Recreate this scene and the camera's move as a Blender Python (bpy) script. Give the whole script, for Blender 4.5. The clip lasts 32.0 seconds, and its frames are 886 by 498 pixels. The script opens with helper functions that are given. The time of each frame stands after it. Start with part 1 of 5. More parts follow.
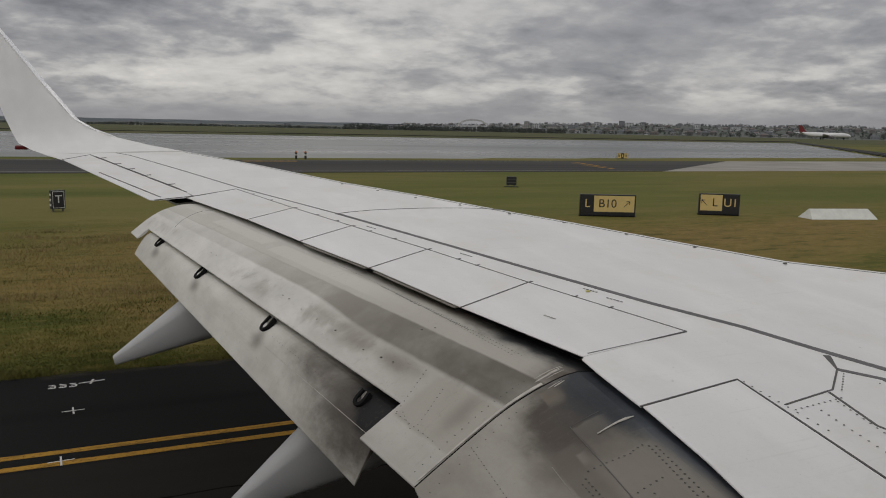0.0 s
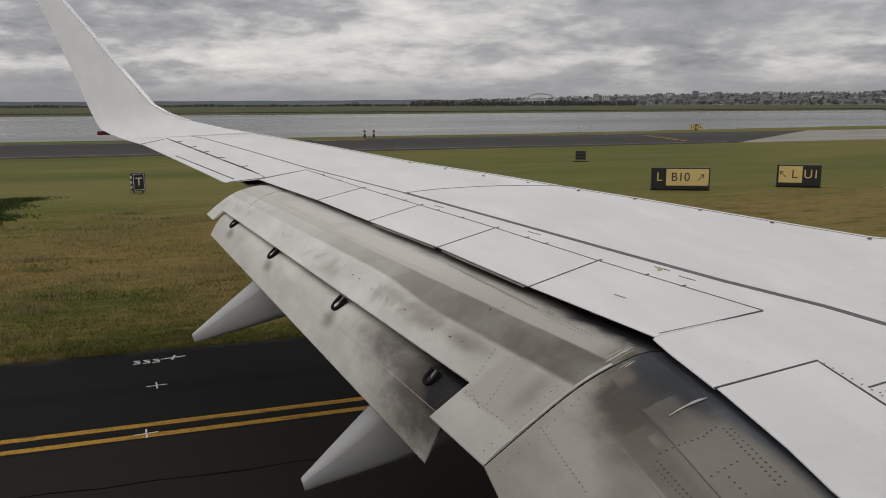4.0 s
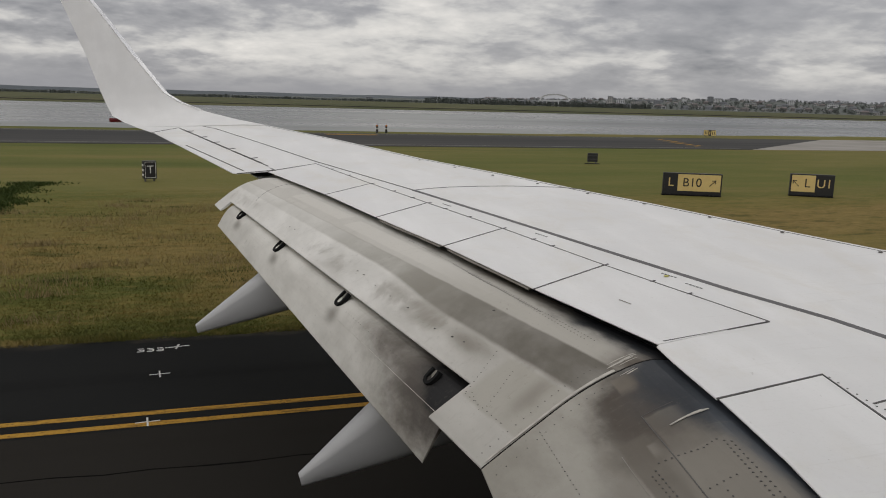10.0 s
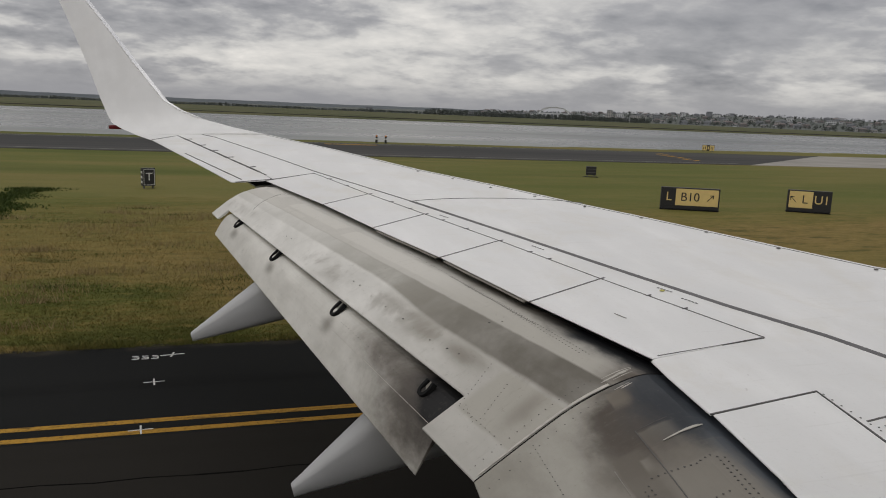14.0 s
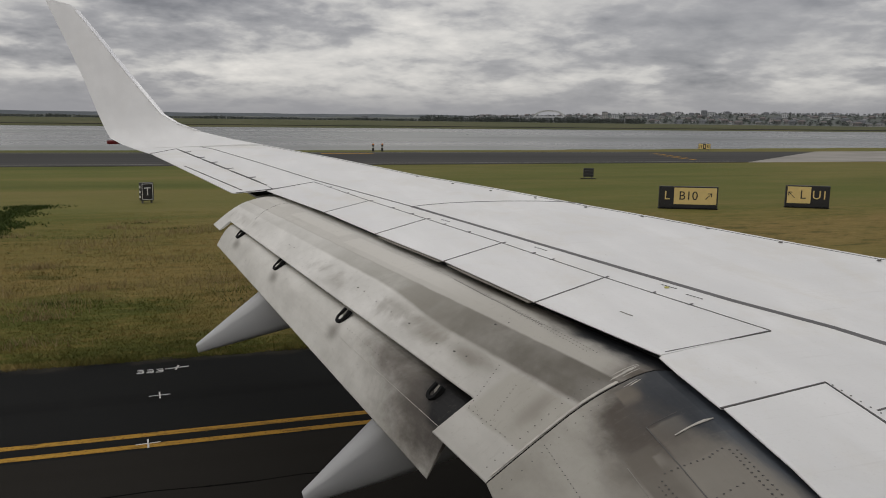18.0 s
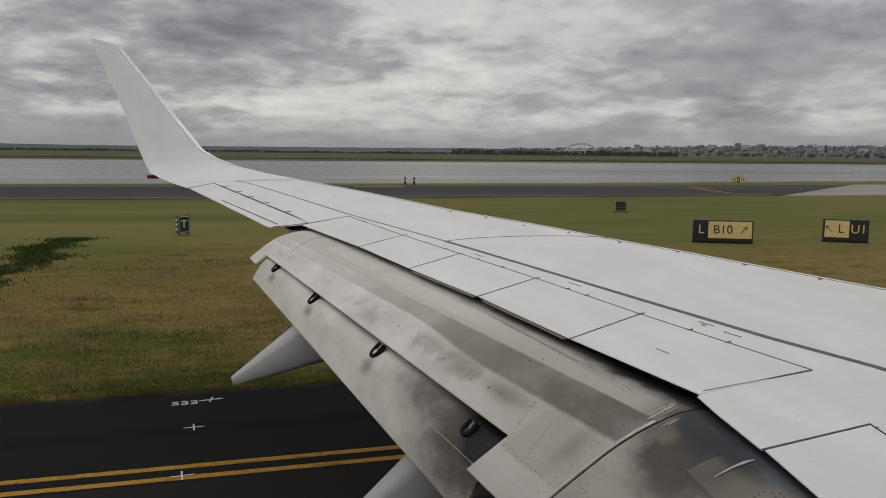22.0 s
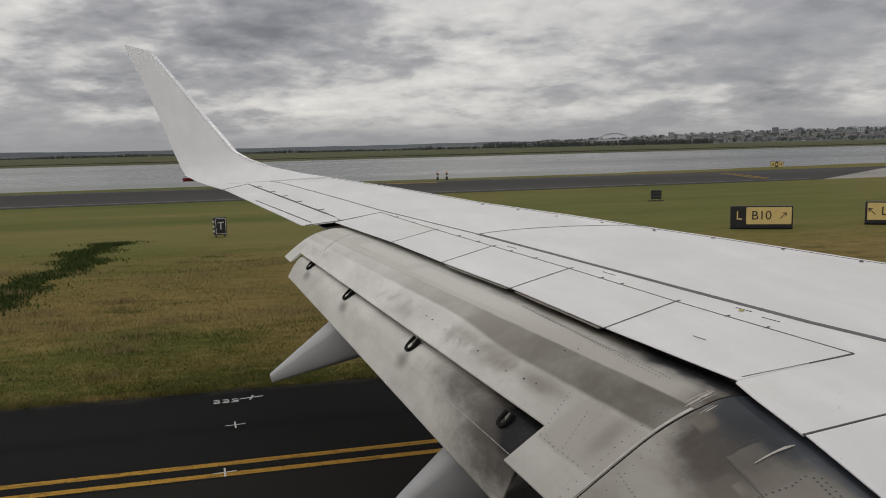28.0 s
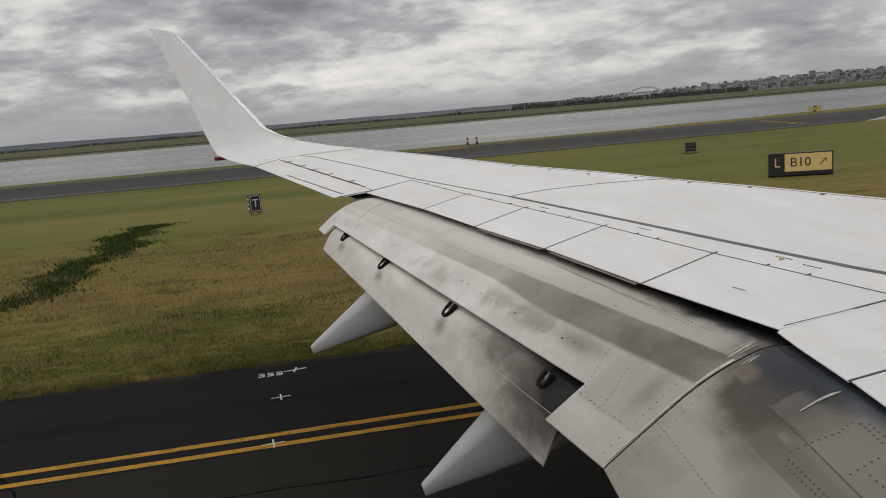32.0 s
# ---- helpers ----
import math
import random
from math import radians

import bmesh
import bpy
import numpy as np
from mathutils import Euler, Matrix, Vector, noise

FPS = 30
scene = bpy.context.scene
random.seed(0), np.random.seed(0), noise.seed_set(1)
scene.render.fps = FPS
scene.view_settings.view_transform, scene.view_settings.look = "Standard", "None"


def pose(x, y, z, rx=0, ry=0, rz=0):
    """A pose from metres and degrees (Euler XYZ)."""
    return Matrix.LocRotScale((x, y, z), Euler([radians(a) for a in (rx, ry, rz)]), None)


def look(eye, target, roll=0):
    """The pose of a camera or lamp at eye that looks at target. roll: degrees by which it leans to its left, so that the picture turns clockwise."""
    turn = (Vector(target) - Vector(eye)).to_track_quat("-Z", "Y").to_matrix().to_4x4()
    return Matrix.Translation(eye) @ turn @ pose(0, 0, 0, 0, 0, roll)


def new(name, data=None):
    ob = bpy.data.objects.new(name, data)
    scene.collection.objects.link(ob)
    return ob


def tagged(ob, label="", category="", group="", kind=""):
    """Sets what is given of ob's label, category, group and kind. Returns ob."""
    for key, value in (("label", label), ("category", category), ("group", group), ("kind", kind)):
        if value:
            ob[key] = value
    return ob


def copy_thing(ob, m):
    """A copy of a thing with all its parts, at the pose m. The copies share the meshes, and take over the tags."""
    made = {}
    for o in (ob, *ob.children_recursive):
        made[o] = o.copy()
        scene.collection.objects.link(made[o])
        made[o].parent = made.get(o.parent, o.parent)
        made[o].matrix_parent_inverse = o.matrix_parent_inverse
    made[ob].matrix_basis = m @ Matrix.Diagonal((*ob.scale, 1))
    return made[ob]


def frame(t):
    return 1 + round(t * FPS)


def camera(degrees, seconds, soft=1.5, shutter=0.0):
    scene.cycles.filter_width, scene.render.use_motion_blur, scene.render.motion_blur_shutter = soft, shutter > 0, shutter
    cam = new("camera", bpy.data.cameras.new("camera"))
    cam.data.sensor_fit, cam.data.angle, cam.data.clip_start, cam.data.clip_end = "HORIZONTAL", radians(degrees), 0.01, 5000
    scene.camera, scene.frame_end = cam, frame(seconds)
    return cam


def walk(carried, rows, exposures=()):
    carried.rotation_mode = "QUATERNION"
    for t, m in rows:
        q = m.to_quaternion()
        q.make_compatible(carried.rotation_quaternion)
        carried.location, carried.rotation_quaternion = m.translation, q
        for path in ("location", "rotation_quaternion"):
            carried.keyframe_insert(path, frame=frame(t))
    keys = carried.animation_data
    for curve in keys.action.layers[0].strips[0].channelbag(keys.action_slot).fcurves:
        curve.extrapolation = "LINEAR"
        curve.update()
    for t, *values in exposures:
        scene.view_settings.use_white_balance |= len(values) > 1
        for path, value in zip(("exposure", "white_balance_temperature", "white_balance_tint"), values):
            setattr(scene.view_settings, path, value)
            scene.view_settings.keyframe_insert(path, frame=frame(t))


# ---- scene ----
cam = camera(59.2, 32.0, soft=1.0)
PATH = [
    (0, (0.006, 0.025, 3.865), (0.789, 1.84, 3.559), 1.2),
    (0.5, (-0.018, 0.026, 3.891), (0.707, 1.87, 3.622), 1.7),
    (1, (0.015, 0.021, 3.888), (0.695, 1.881, 3.611), 2.1),
    (1.5, (-0.016, 0.005, 3.87), (0.623, 1.877, 3.575), 0.5),
    (2, (-0.023, 0.022, 3.889), (0.593, 1.899, 3.581), 0.6),
    (2.5, (-0.01, 0.022, 3.871), (0.611, 1.888, 3.504), -0.2),
    (4.5, (0.014, 0.04, 3.89), (0.629, 1.907, 3.523), -0.2),
    (5, (0.001, 0.054, 3.871), (0.625, 1.918, 3.507), 0.0),
    (5.5, (0.05, 0.034, 3.897), (0.655, 1.9, 3.507), 0.2),
    (6, (0.025, 0.017, 3.874), (0.614, 1.895, 3.515), 0.1),
    (6.5, (0.036, 0.014, 3.877), (0.626, 1.891, 3.517), 0.7),
    (7, (0.021, 0.016, 3.864), (0.595, 1.894, 3.483), -0.0),
    (7.5, (0.032, 0.032, 3.881), (0.619, 1.897, 3.462), 0.0),
    (8, (0.012, 0.024, 3.897), (0.618, 1.896, 3.538), 1.3),
    (8.5, (0.023, 0.024, 3.872), (0.585, 1.901, 3.47), 0.5),
    (9, (0.054, 0.022, 3.871), (0.626, 1.892, 3.45), 0.1),
    (9.5, (0.056, 0.025, 3.845), (0.571, 1.914, 3.436), 0.3),
    (10, (0.048, 0.056, 3.893), (0.642, 1.929, 3.519), 1.6),
    (10.5, (0.052, 0.042, 3.885), (0.636, 1.921, 3.528), 0.8),
    (11, (0.036, 0.03, 3.884), (0.596, 1.924, 3.568), 1.0),
    (11.5, (0.035, 0.042, 3.889), (0.631, 1.932, 3.619), 2.0),
    (12, (0.077, 0.055, 3.903), (0.644, 1.948, 3.59), 0.6),
    (12.5, (0.045, 0.068, 3.901), (0.658, 1.946, 3.585), 0.5),
    (13, (0.055, 0.056, 3.873), (0.579, 1.958, 3.544), 0.3),
    (13.5, (0.038, 0.069, 3.883), (0.587, 1.967, 3.571), 0.5),
    (14, (0.059, 0.052, 3.897), (0.659, 1.929, 3.551), 2.4),
    (14.5, (0.073, 0.05, 3.879), (0.674, 1.919, 3.496), 1.0),
    (15, (0.005, 0.029, 3.894), (0.608, 1.907, 3.563), 0.4),
    (15.5, (0.021, 0.036, 3.893), (0.638, 1.91, 3.569), -0.0),
    (17.5, (0.048, 0.034, 3.893), (0.625, 1.925, 3.59), -0.3),
    (18, (0.023, 0.048, 3.877), (0.625, 1.927, 3.547), 0.7),
    (18.5, (0.008, 0.051, 3.889), (0.588, 1.932, 3.532), -0.1),
    (19, (-0.01, 0.024, 3.886), (0.601, 1.902, 3.574), -0.8),
    (19.5, (0.023, 0.038, 3.92), (0.624, 1.919, 3.601), -0.9),
    (20, (0.009, 0.02, 3.874), (0.598, 1.91, 3.587), -1.0),
    (20.5, (0.007, 0.027, 3.864), (0.554, 1.926, 3.556), 0.5),
    (21, (0.033, 0.025, 3.862), (0.552, 1.936, 3.579), 1.0),
    (21.5, (0.004, 0.043, 3.889), (0.513, 1.955, 3.597), 0.7),
    (22, (-0.007, 0.037, 3.901), (0.521, 1.95, 3.653), 0.6),
    (22.5, (0.02, 0.03, 3.896), (0.533, 1.946, 3.638), 0.6),
    (23, (0.019, 0.043, 3.889), (0.508, 1.969, 3.661), 0.9),
    (23.5, (0.044, 0.032, 3.877), (0.541, 1.959, 3.676), 1.1),
    (24, (0.025, 0.051, 3.906), (0.532, 1.979, 3.752), 1.6),
    (24.5, (0.016, 0.047, 3.896), (0.511, 1.974, 3.691), 0.3),
    (25, (0.052, 0.061, 3.875), (0.53, 1.989, 3.642), -0.5),
    (25.5, (0.031, 0.036, 3.879), (0.491, 1.964, 3.612), -0.7),
    (26, (0.014, 0.044, 3.883), (0.486, 1.968, 3.607), 0.0),
    (26.5, (-0.005, 0.029, 3.876), (0.461, 1.957, 3.619), -0.5),
    (28.5, (0.016, 0.022, 3.886), (0.455, 1.955, 3.625), -1.4),
    (29, (0.014, 0.021, 3.886), (0.45, 1.954, 3.616), -1.3),
    (29.5, (0.001, 0.03, 3.88), (0.421, 1.965, 3.596), -1.6),
    (30, (0.01, 0.026, 3.886), (0.361, 1.969, 3.571), -3.2),
    (30.5, (0.062, 0.048, 3.863), (0.409, 1.984, 3.499), -4.2),
    (31, (0.039, 0.042, 3.856), (0.393, 1.981, 3.517), -4.6),
    (31.5, (0.026, 0.05, 3.864), (0.376, 1.985, 3.5), -5.0),
    (32, (0.032, 0.027, 3.872), (0.379, 1.967, 3.531), -4.8),
]
walk(cam, [(t, look(eye, target, roll)) for t, eye, target, roll in PATH], [(0, -0.38, 6740, 10), (1, -0.30, 6740, 10), (2, -0.20, 6740, 10), (6, -0.15, 6740, 10), (9, -0.12, 6740, 10), (11.5, -0.21, 6740, 10), (13, -0.23, 6740, 10), (14.5, -0.13, 6740, 10), (18, -0.19, 6740, 10), (21, -0.24, 6740, 10), (24, -0.32, 6740, 10), (25, -0.32, 6740, 10), (26.5, -0.25, 6740, 10), (29, -0.13, 6740, 10), (32, -0.05, 6740, 10)])

# ---- world and light ----
world = bpy.data.worlds.new("overcast_sky")
scene.world = world
world.use_nodes = True


def link(nt, a, b):
    nt.links.new(a, b)


def build_world():
    nt = world.node_tree
    nt.nodes.clear()
    N = nt.nodes.new
    out, bg = N("ShaderNodeOutputWorld"), N("ShaderNodeBackground")
    sky = N("ShaderNodeTexSky")
    sky.sky_type, sky.sun_disc = "NISHITA", False
    sky.sun_elevation, sky.sun_rotation = radians(36), radians(228)
    tc, sep = N("ShaderNodeTexCoord"), N("ShaderNodeSeparateXYZ")
    link(nt, tc.outputs["Generated"], sep.inputs[0])

    def mth(op, a, b=None, clamp=False):
        m = N("ShaderNodeMath")
        m.operation, m.use_clamp = op, clamp
        for i, v in enumerate((a, b)):
            if v is None:
                continue
            if isinstance(v, (int, float)):
                m.inputs[i].default_value = v
            else:
                link(nt, v, m.inputs[i])
        return m.outputs[0]

    el = mth("MULTIPLY", mth("ARCSINE", mth("MAXIMUM", sep.outputs[2], -0.02)), 57.2958)
    az = mth("MULTIPLY", mth("ARCTAN2", sep.outputs[0], sep.outputs[1]), 57.2958)
    # flattened cloud heaps, larger overhead than near the horizon
    nearer = mth("DIVIDE", 0.40, mth("ADD", mth("MAXIMUM", sep.outputs[2], 0.0), 0.30))

    def deck(flat, lift=0.0):
        comb = N("ShaderNodeCombineXYZ")
        link(nt, mth("MULTIPLY", sep.outputs[0], nearer), comb.inputs[0])
        link(nt, mth("MULTIPLY", sep.outputs[1], nearer), comb.inputs[1])
        link(nt, mth("MULTIPLY", mth("ADD", sep.outputs[2], lift), mth("MULTIPLY", nearer, flat)), comb.inputs[2])
        return comb.outputs[0]

    def cloud(place, scale, detail, seed, rough=0.55, dist=0.0):
        n = N("ShaderNodeTexNoise")
        n.noise_dimensions = "4D"
        n.inputs["W"].default_value = seed
        n.inputs["Scale"].default_value = scale
        n.inputs["Detail"].default_value = detail
        n.inputs["Distortion"].default_value = dist
        n.inputs["Roughness"].default_value = rough
        link(nt, place, n.inputs["Vector"])
        return n.outputs["Fac"]

    def bank(az0, el0, waz, wel, amount):
        """A broad lighter or darker bank of cloud."""
        a = mth("ADD", mth("DIVIDE", mth("SUBTRACT", az, az0), waz), mth("MULTIPLY", mth("SUBTRACT", heaps, 0.5), 1.2))
        e_ = mth("ADD", mth("DIVIDE", mth("SUBTRACT", el, el0), wel), mth("MULTIPLY", mth("SUBTRACT", big, 0.5), 1.4))
        r2 = mth("ADD", mth("MULTIPLY", a, a), mth("MULTIPLY", e_, e_))
        return mth("MULTIPLY", mth("POWER", 2.718, mth("MULTIPLY", r2, -1.0)), amount * 1.15)

    here, above = deck(2.3), deck(2.3, 0.016)
    big = cloud(deck(2.6), 3.6, 3, 3.1, 0.5)
    heaps, heaps_up = cloud(here, 9.0, 8, 5.2, 0.56, 0.1), cloud(above, 9.0, 8, 5.2, 0.56, 0.1)
    wisps = cloud(deck(4.0), 26.0, 6, 1.4, 0.6)
    def puff(place):
        """Rounded heads of small cloud heaps."""
        ruffle = N("ShaderNodeTexNoise")
        ruffle.inputs["Scale"].default_value, ruffle.inputs["Detail"].default_value = 14.0, 4
        link(nt, place, ruffle.inputs["Vector"])
        warp = N("ShaderNodeMix")
        warp.data_type = "VECTOR"
        warp.inputs["Factor"].default_value = 0.07
        link(nt, place, warp.inputs[4])
        link(nt, ruffle.outputs["Color"], warp.inputs[5])
        v = N("ShaderNodeTexVoronoi")
        v.feature = "SMOOTH_F1"
        v.inputs["Scale"].default_value, v.inputs["Smoothness"].default_value = 13.0, 0.5
        v.inputs["Detail"].default_value, v.inputs["Roughness"].default_value = 3.0, 0.55
        link(nt, warp.outputs[1], v.inputs["Vector"])
        return v.outputs["Distance"]

    heads = mth("SUBTRACT", puff(above), puff(here))
    # heaps lit on their upper sides, grey below
    lit = mth("SUBTRACT", heaps, heaps_up)
    relief = mth("ADD", mth("MULTIPLY", mth("SUBTRACT", heaps, 0.5), 0.26), mth("ADD", mth("MULTIPLY", lit, 0.62), mth("MULTIPLY", heads, 0.20)))
    # smooth sheets in places, broken heaps in others
    broken = mth("MULTIPLY", mth("SUBTRACT", cloud(deck(2.0), 3.0, 2, 8.8, 0.5), 0.30), 3.2, True)
    # separate grey masses with lighter gaps between them
    edge = N("ShaderNodeMapRange")
    edge.interpolation_type = "SMOOTHSTEP"
    link(nt, cloud(deck(2.4), 2.6, 8, 12.3, 0.52, 0.2), edge.inputs["Value"])
    edge.inputs["From Min"].default_value, edge.inputs["From Max"].default_value = 0.41, 0.58
    mix = mth("MULTIPLY", mth("SUBTRACT", edge.outputs[0], 0.5), 0.17)
    mix = mth("ADD", mix, mth("ADD", mth("MULTIPLY", mth("SUBTRACT", big, 0.5), 0.12), mth("MULTIPLY", relief, mth("ADD", mth("MULTIPLY", broken, 0.85), 0.30))))
    mix = mth("ADD", mix, mth("ADD", mth("MULTIPLY", mth("SUBTRACT", wisps, 0.5), 0.10), 0.522))
    for b in ((-1.0, 8.0, 7, 2.8, -0.10), (9, 3.4, 12, 1.7, 0.10), (-9, 2.9, 3.2, 0.6, 0.09), (15, 6.2, 5, 2.0, 0.04), (36, 10, 9, 2.2, 0.05), (41, 1.8, 7, 0.7, 0.10),
              (-14, 1.6, 7, 1.6, -0.10), (33, 4.6, 13, 2.3, -0.075), (-15, 8, 5, 4, 0.04), (17, 11.5, 8, 2.6, 0.10), (6, 12.0, 6, 3.0, -0.07), (30, 9.0, 9, 1.2, 0.05), (38, 12.5, 9, 2.5, -0.04), (-12, 13, 6, 3.0, 0.06)):
        mix = mth("ADD", mix, bank(*b))
    ramp = N("ShaderNodeValToRGB")
    e = ramp.color_ramp.elements
    e[0].position, e[0].color = 0.10, (0.20, 0.207, 0.232, 1)
    e[1].position, e[1].color = 0.86, (1.0, 0.985, 0.965, 1)
    mid = e.new(0.485)
    mid.color = (0.480, 0.486, 0.518, 1)
    e.new(0.64).color = (0.752, 0.752, 0.756, 1)
    e.new(0.27).color = (0.296, 0.305, 0.340, 1)
    link(nt, mix, ramp.inputs[0])
    # rain haze low over the horizon
    haze = N("ShaderNodeMapRange")
    haze.interpolation_type = "SMOOTHSTEP"
    link(nt, el, haze.inputs["Value"])
    for k, v in (("From Min", 2.8), ("From Max", 0.2), ("To Min", 0.0), ("To Max", 0.85)):
        haze.inputs[k].default_value = v
    low = N("ShaderNodeMix")
    low.data_type = "RGBA"
    link(nt, haze.outputs[0], low.inputs["Factor"])
    link(nt, ramp.outputs[0], low.inputs[6])
    low.inputs[7].default_value = (0.375, 0.385, 0.425, 1)
    both = N("ShaderNodeMix")
    both.data_type = "RGBA"
    both.inputs["Factor"].default_value = 0.96
    dim = N("ShaderNodeMix")
    dim.data_type, dim.blend_type = "RGBA", "MULTIPLY"
    dim.inputs["Factor"].default_value = 1.0
    dim.inputs[7].default_value = (0.12, 0.12, 0.12, 1)
    link(nt, sky.outputs[0], dim.inputs[6])
    link(nt, dim.outputs[2], both.inputs[6])
    link(nt, low.outputs[2], both.inputs[7])
    link(nt, both.outputs[2], bg.inputs[0])
    # an overcast sky is brightest overhead
    link(nt, mth("MULTIPLY", mth("ADD", 1.0, mth("MULTIPLY", mth("MAXIMUM", mth("SUBTRACT", sep.outputs[2], 0.15), 0.0), 0.82)), 0.875), bg.inputs[1])
    link(nt, bg.outputs[0], out.inputs[0])


build_world()
sun = new("sun", bpy.data.lights.new("sun", "SUN"))
sun.data.energy, sun.data.angle, sun.data.color = 0.66, radians(40), (1.0, 0.965, 0.925)
sun.matrix_world = look((-28, -25, 27), (0, 0, 0))


# ---- materials ----
class Mat:
    """A small node-graph builder for one Principled material."""

    def __init__(self, name, rough=0.5, metal=0.0, spec=0.5):
        self.m = bpy.data.materials.new(name)
        self.m.use_nodes = True
        self.nt = self.m.node_tree
        self.b = self.nt.nodes["Principled BSDF"]
        self.b.inputs["Roughness"].default_value = rough
        self.b.inputs["Metallic"].default_value = metal
        self.b.inputs["Specular IOR Level"].default_value = spec
        self.tc = self.nt.nodes.new("ShaderNodeTexCoord")

    def node(self, kind):
        return self.nt.nodes.new(kind)

    def plug(self, v, sock):
        if isinstance(v, (int, float)):
            sock.default_value = v
        elif isinstance(v, tuple):
            sock.default_value = (*v, 1) if len(v) == 3 and sock.type == "RGBA" else v
        else:
            self.nt.links.new(v, sock)

    def noise(self, scale, detail=4, stretch=(1, 1, 1), rough=0.55, coord="Object", dist=0.0):
        mp, n = self.node("ShaderNodeMapping"), self.node("ShaderNodeTexNoise")
        mp.inputs["Scale"].default_value = stretch
        self.plug(self.tc.outputs[coord], mp.inputs[0])
        self.plug(mp.outputs[0], n.inputs["Vector"])
        n.inputs["Scale"].default_value, n.inputs["Detail"].default_value = scale, detail
        n.inputs["Roughness"].default_value, n.inputs["Distortion"].default_value = rough, dist
        return n.outputs["Fac"]

    def span(self, v, a, b, lo=0.0, hi=1.0):
        r = self.node("ShaderNodeMapRange")
        r.interpolation_type = "SMOOTHSTEP"
        self.plug(v, r.inputs["Value"])
        for k, val in (("From Min", a), ("From Max", b), ("To Min", lo), ("To Max", hi)):
            r.inputs[k].default_value = val
        return r.outputs[0]

    def math(self, op, a, b=0.0):
        m = self.node("ShaderNodeMath")
        m.operation = op
        self.plug(a, m.inputs[0]), self.plug(b, m.inputs[1])
        return m.outputs[0]

    def mul(self, a, b):
        return self.math("MULTIPLY", a, b)

    def mix(self, f, a, b):
        n = self.node("ShaderNodeMix")
        n.data_type = "RGBA"
        self.plug(f, n.inputs["Factor"]), self.plug(a, n.inputs[6]), self.plug(b, n.inputs[7])
        return n.outputs[2]

    def axis(self, coord="Object"):
        s = self.node("ShaderNodeSeparateXYZ")
        self.plug(self.tc.outputs[coord], s.inputs[0])
        return s.outputs

    def color(self, v):
        self.plug(v, self.b.inputs["Base Color"])
        return self

    def rough(self, v):
        self.plug(v, self.b.inputs["Roughness"])
        return self

    def bump(self, v, strength=0.3, dist=0.01):
        n = self.node("ShaderNodeBump")
        n.inputs["Strength"].default_value, n.inputs["Distance"].default_value = strength, dist
        self.plug(v, n.inputs["Height"])
        self.plug(n.outputs[0], self.b.inputs["Normal"])
        return self


def plain(name, col, rough=0.5, metal=0.0, vary=0.12, scale=6.0):
    m = Mat(name, rough, metal)
    n = m.noise(scale, 5)
    dark = tuple(c * (1 - vary) for c in col)
    light = tuple(min(1, c * (1 + vary)) for c in col)
    m.color(m.mix(n, dark, light))
    m.rough(m.span(m.noise(scale * 3, 3), 0.3, 0.7, max(0.05, rough - 0.08), min(1, rough + 0.08)))
    return m.m


def wing_paint(name, smooth=False):
    m = Mat(name, 0.42)
    info = m.node("ShaderNodeObjectInfo").outputs["Random"]
    streak = m.noise(2.2, 6, (1.6, 0.35, 1.0))
    cloud_, fine = m.noise(0.9, 5, rough=0.6), m.noise(45, 5, (1.0, 1.0, 1.0), 0.7)
    warm = m.noise(1.7, 6, (1.0, 0.7, 1.0), 0.65, dist=0.4)
    c = m.mix(m.span(streak, 0.35, 0.75), (0.745, 0.742, 0.73), (0.82, 0.817, 0.805))
    c = m.mix(m.mul(m.span(cloud_, 0.42, 0.72), 0.5), c, (0.69, 0.69, 0.683))
    c = m.mix(m.mul(m.span(warm, 0.46, 0.70), 0.1 if smooth else m.span(info, 0.1, 0.9, 0.25, 0.75)), c, (0.69, 0.665, 0.61))
    c = m.mix(m.mul(info, 0.10), c, (0.55, 0.545, 0.53))
    if not smooth:
        c = m.mix(m.mul(m.span(fine, 0.52, 0.78), 0.16), c, (0.43, 0.42, 0.40))
        # dirt washed aft along the chord, and single spots
        run = m.span(m.noise(9, 6, (0.12, 2.2, 1.0), 0.65), 0.58, 0.76)
        c = m.mix(m.mul(run, 0.22), c, (0.47, 0.45, 0.41))
        spot = m.span(m.noise(16, 4, (1.0, 1.0, 1.0), 0.6), 0.70, 0.76)
        c = m.mix(m.mul(spot, 0.35), c, (0.33, 0.31, 0.28))
    m.color(c).rough(m.span(streak, 0.3, 0.7, 0.36, 0.52))
    if not smooth:
        m.bump(m.noise(1.2, 2), 0.05, 0.02)
    return m.m


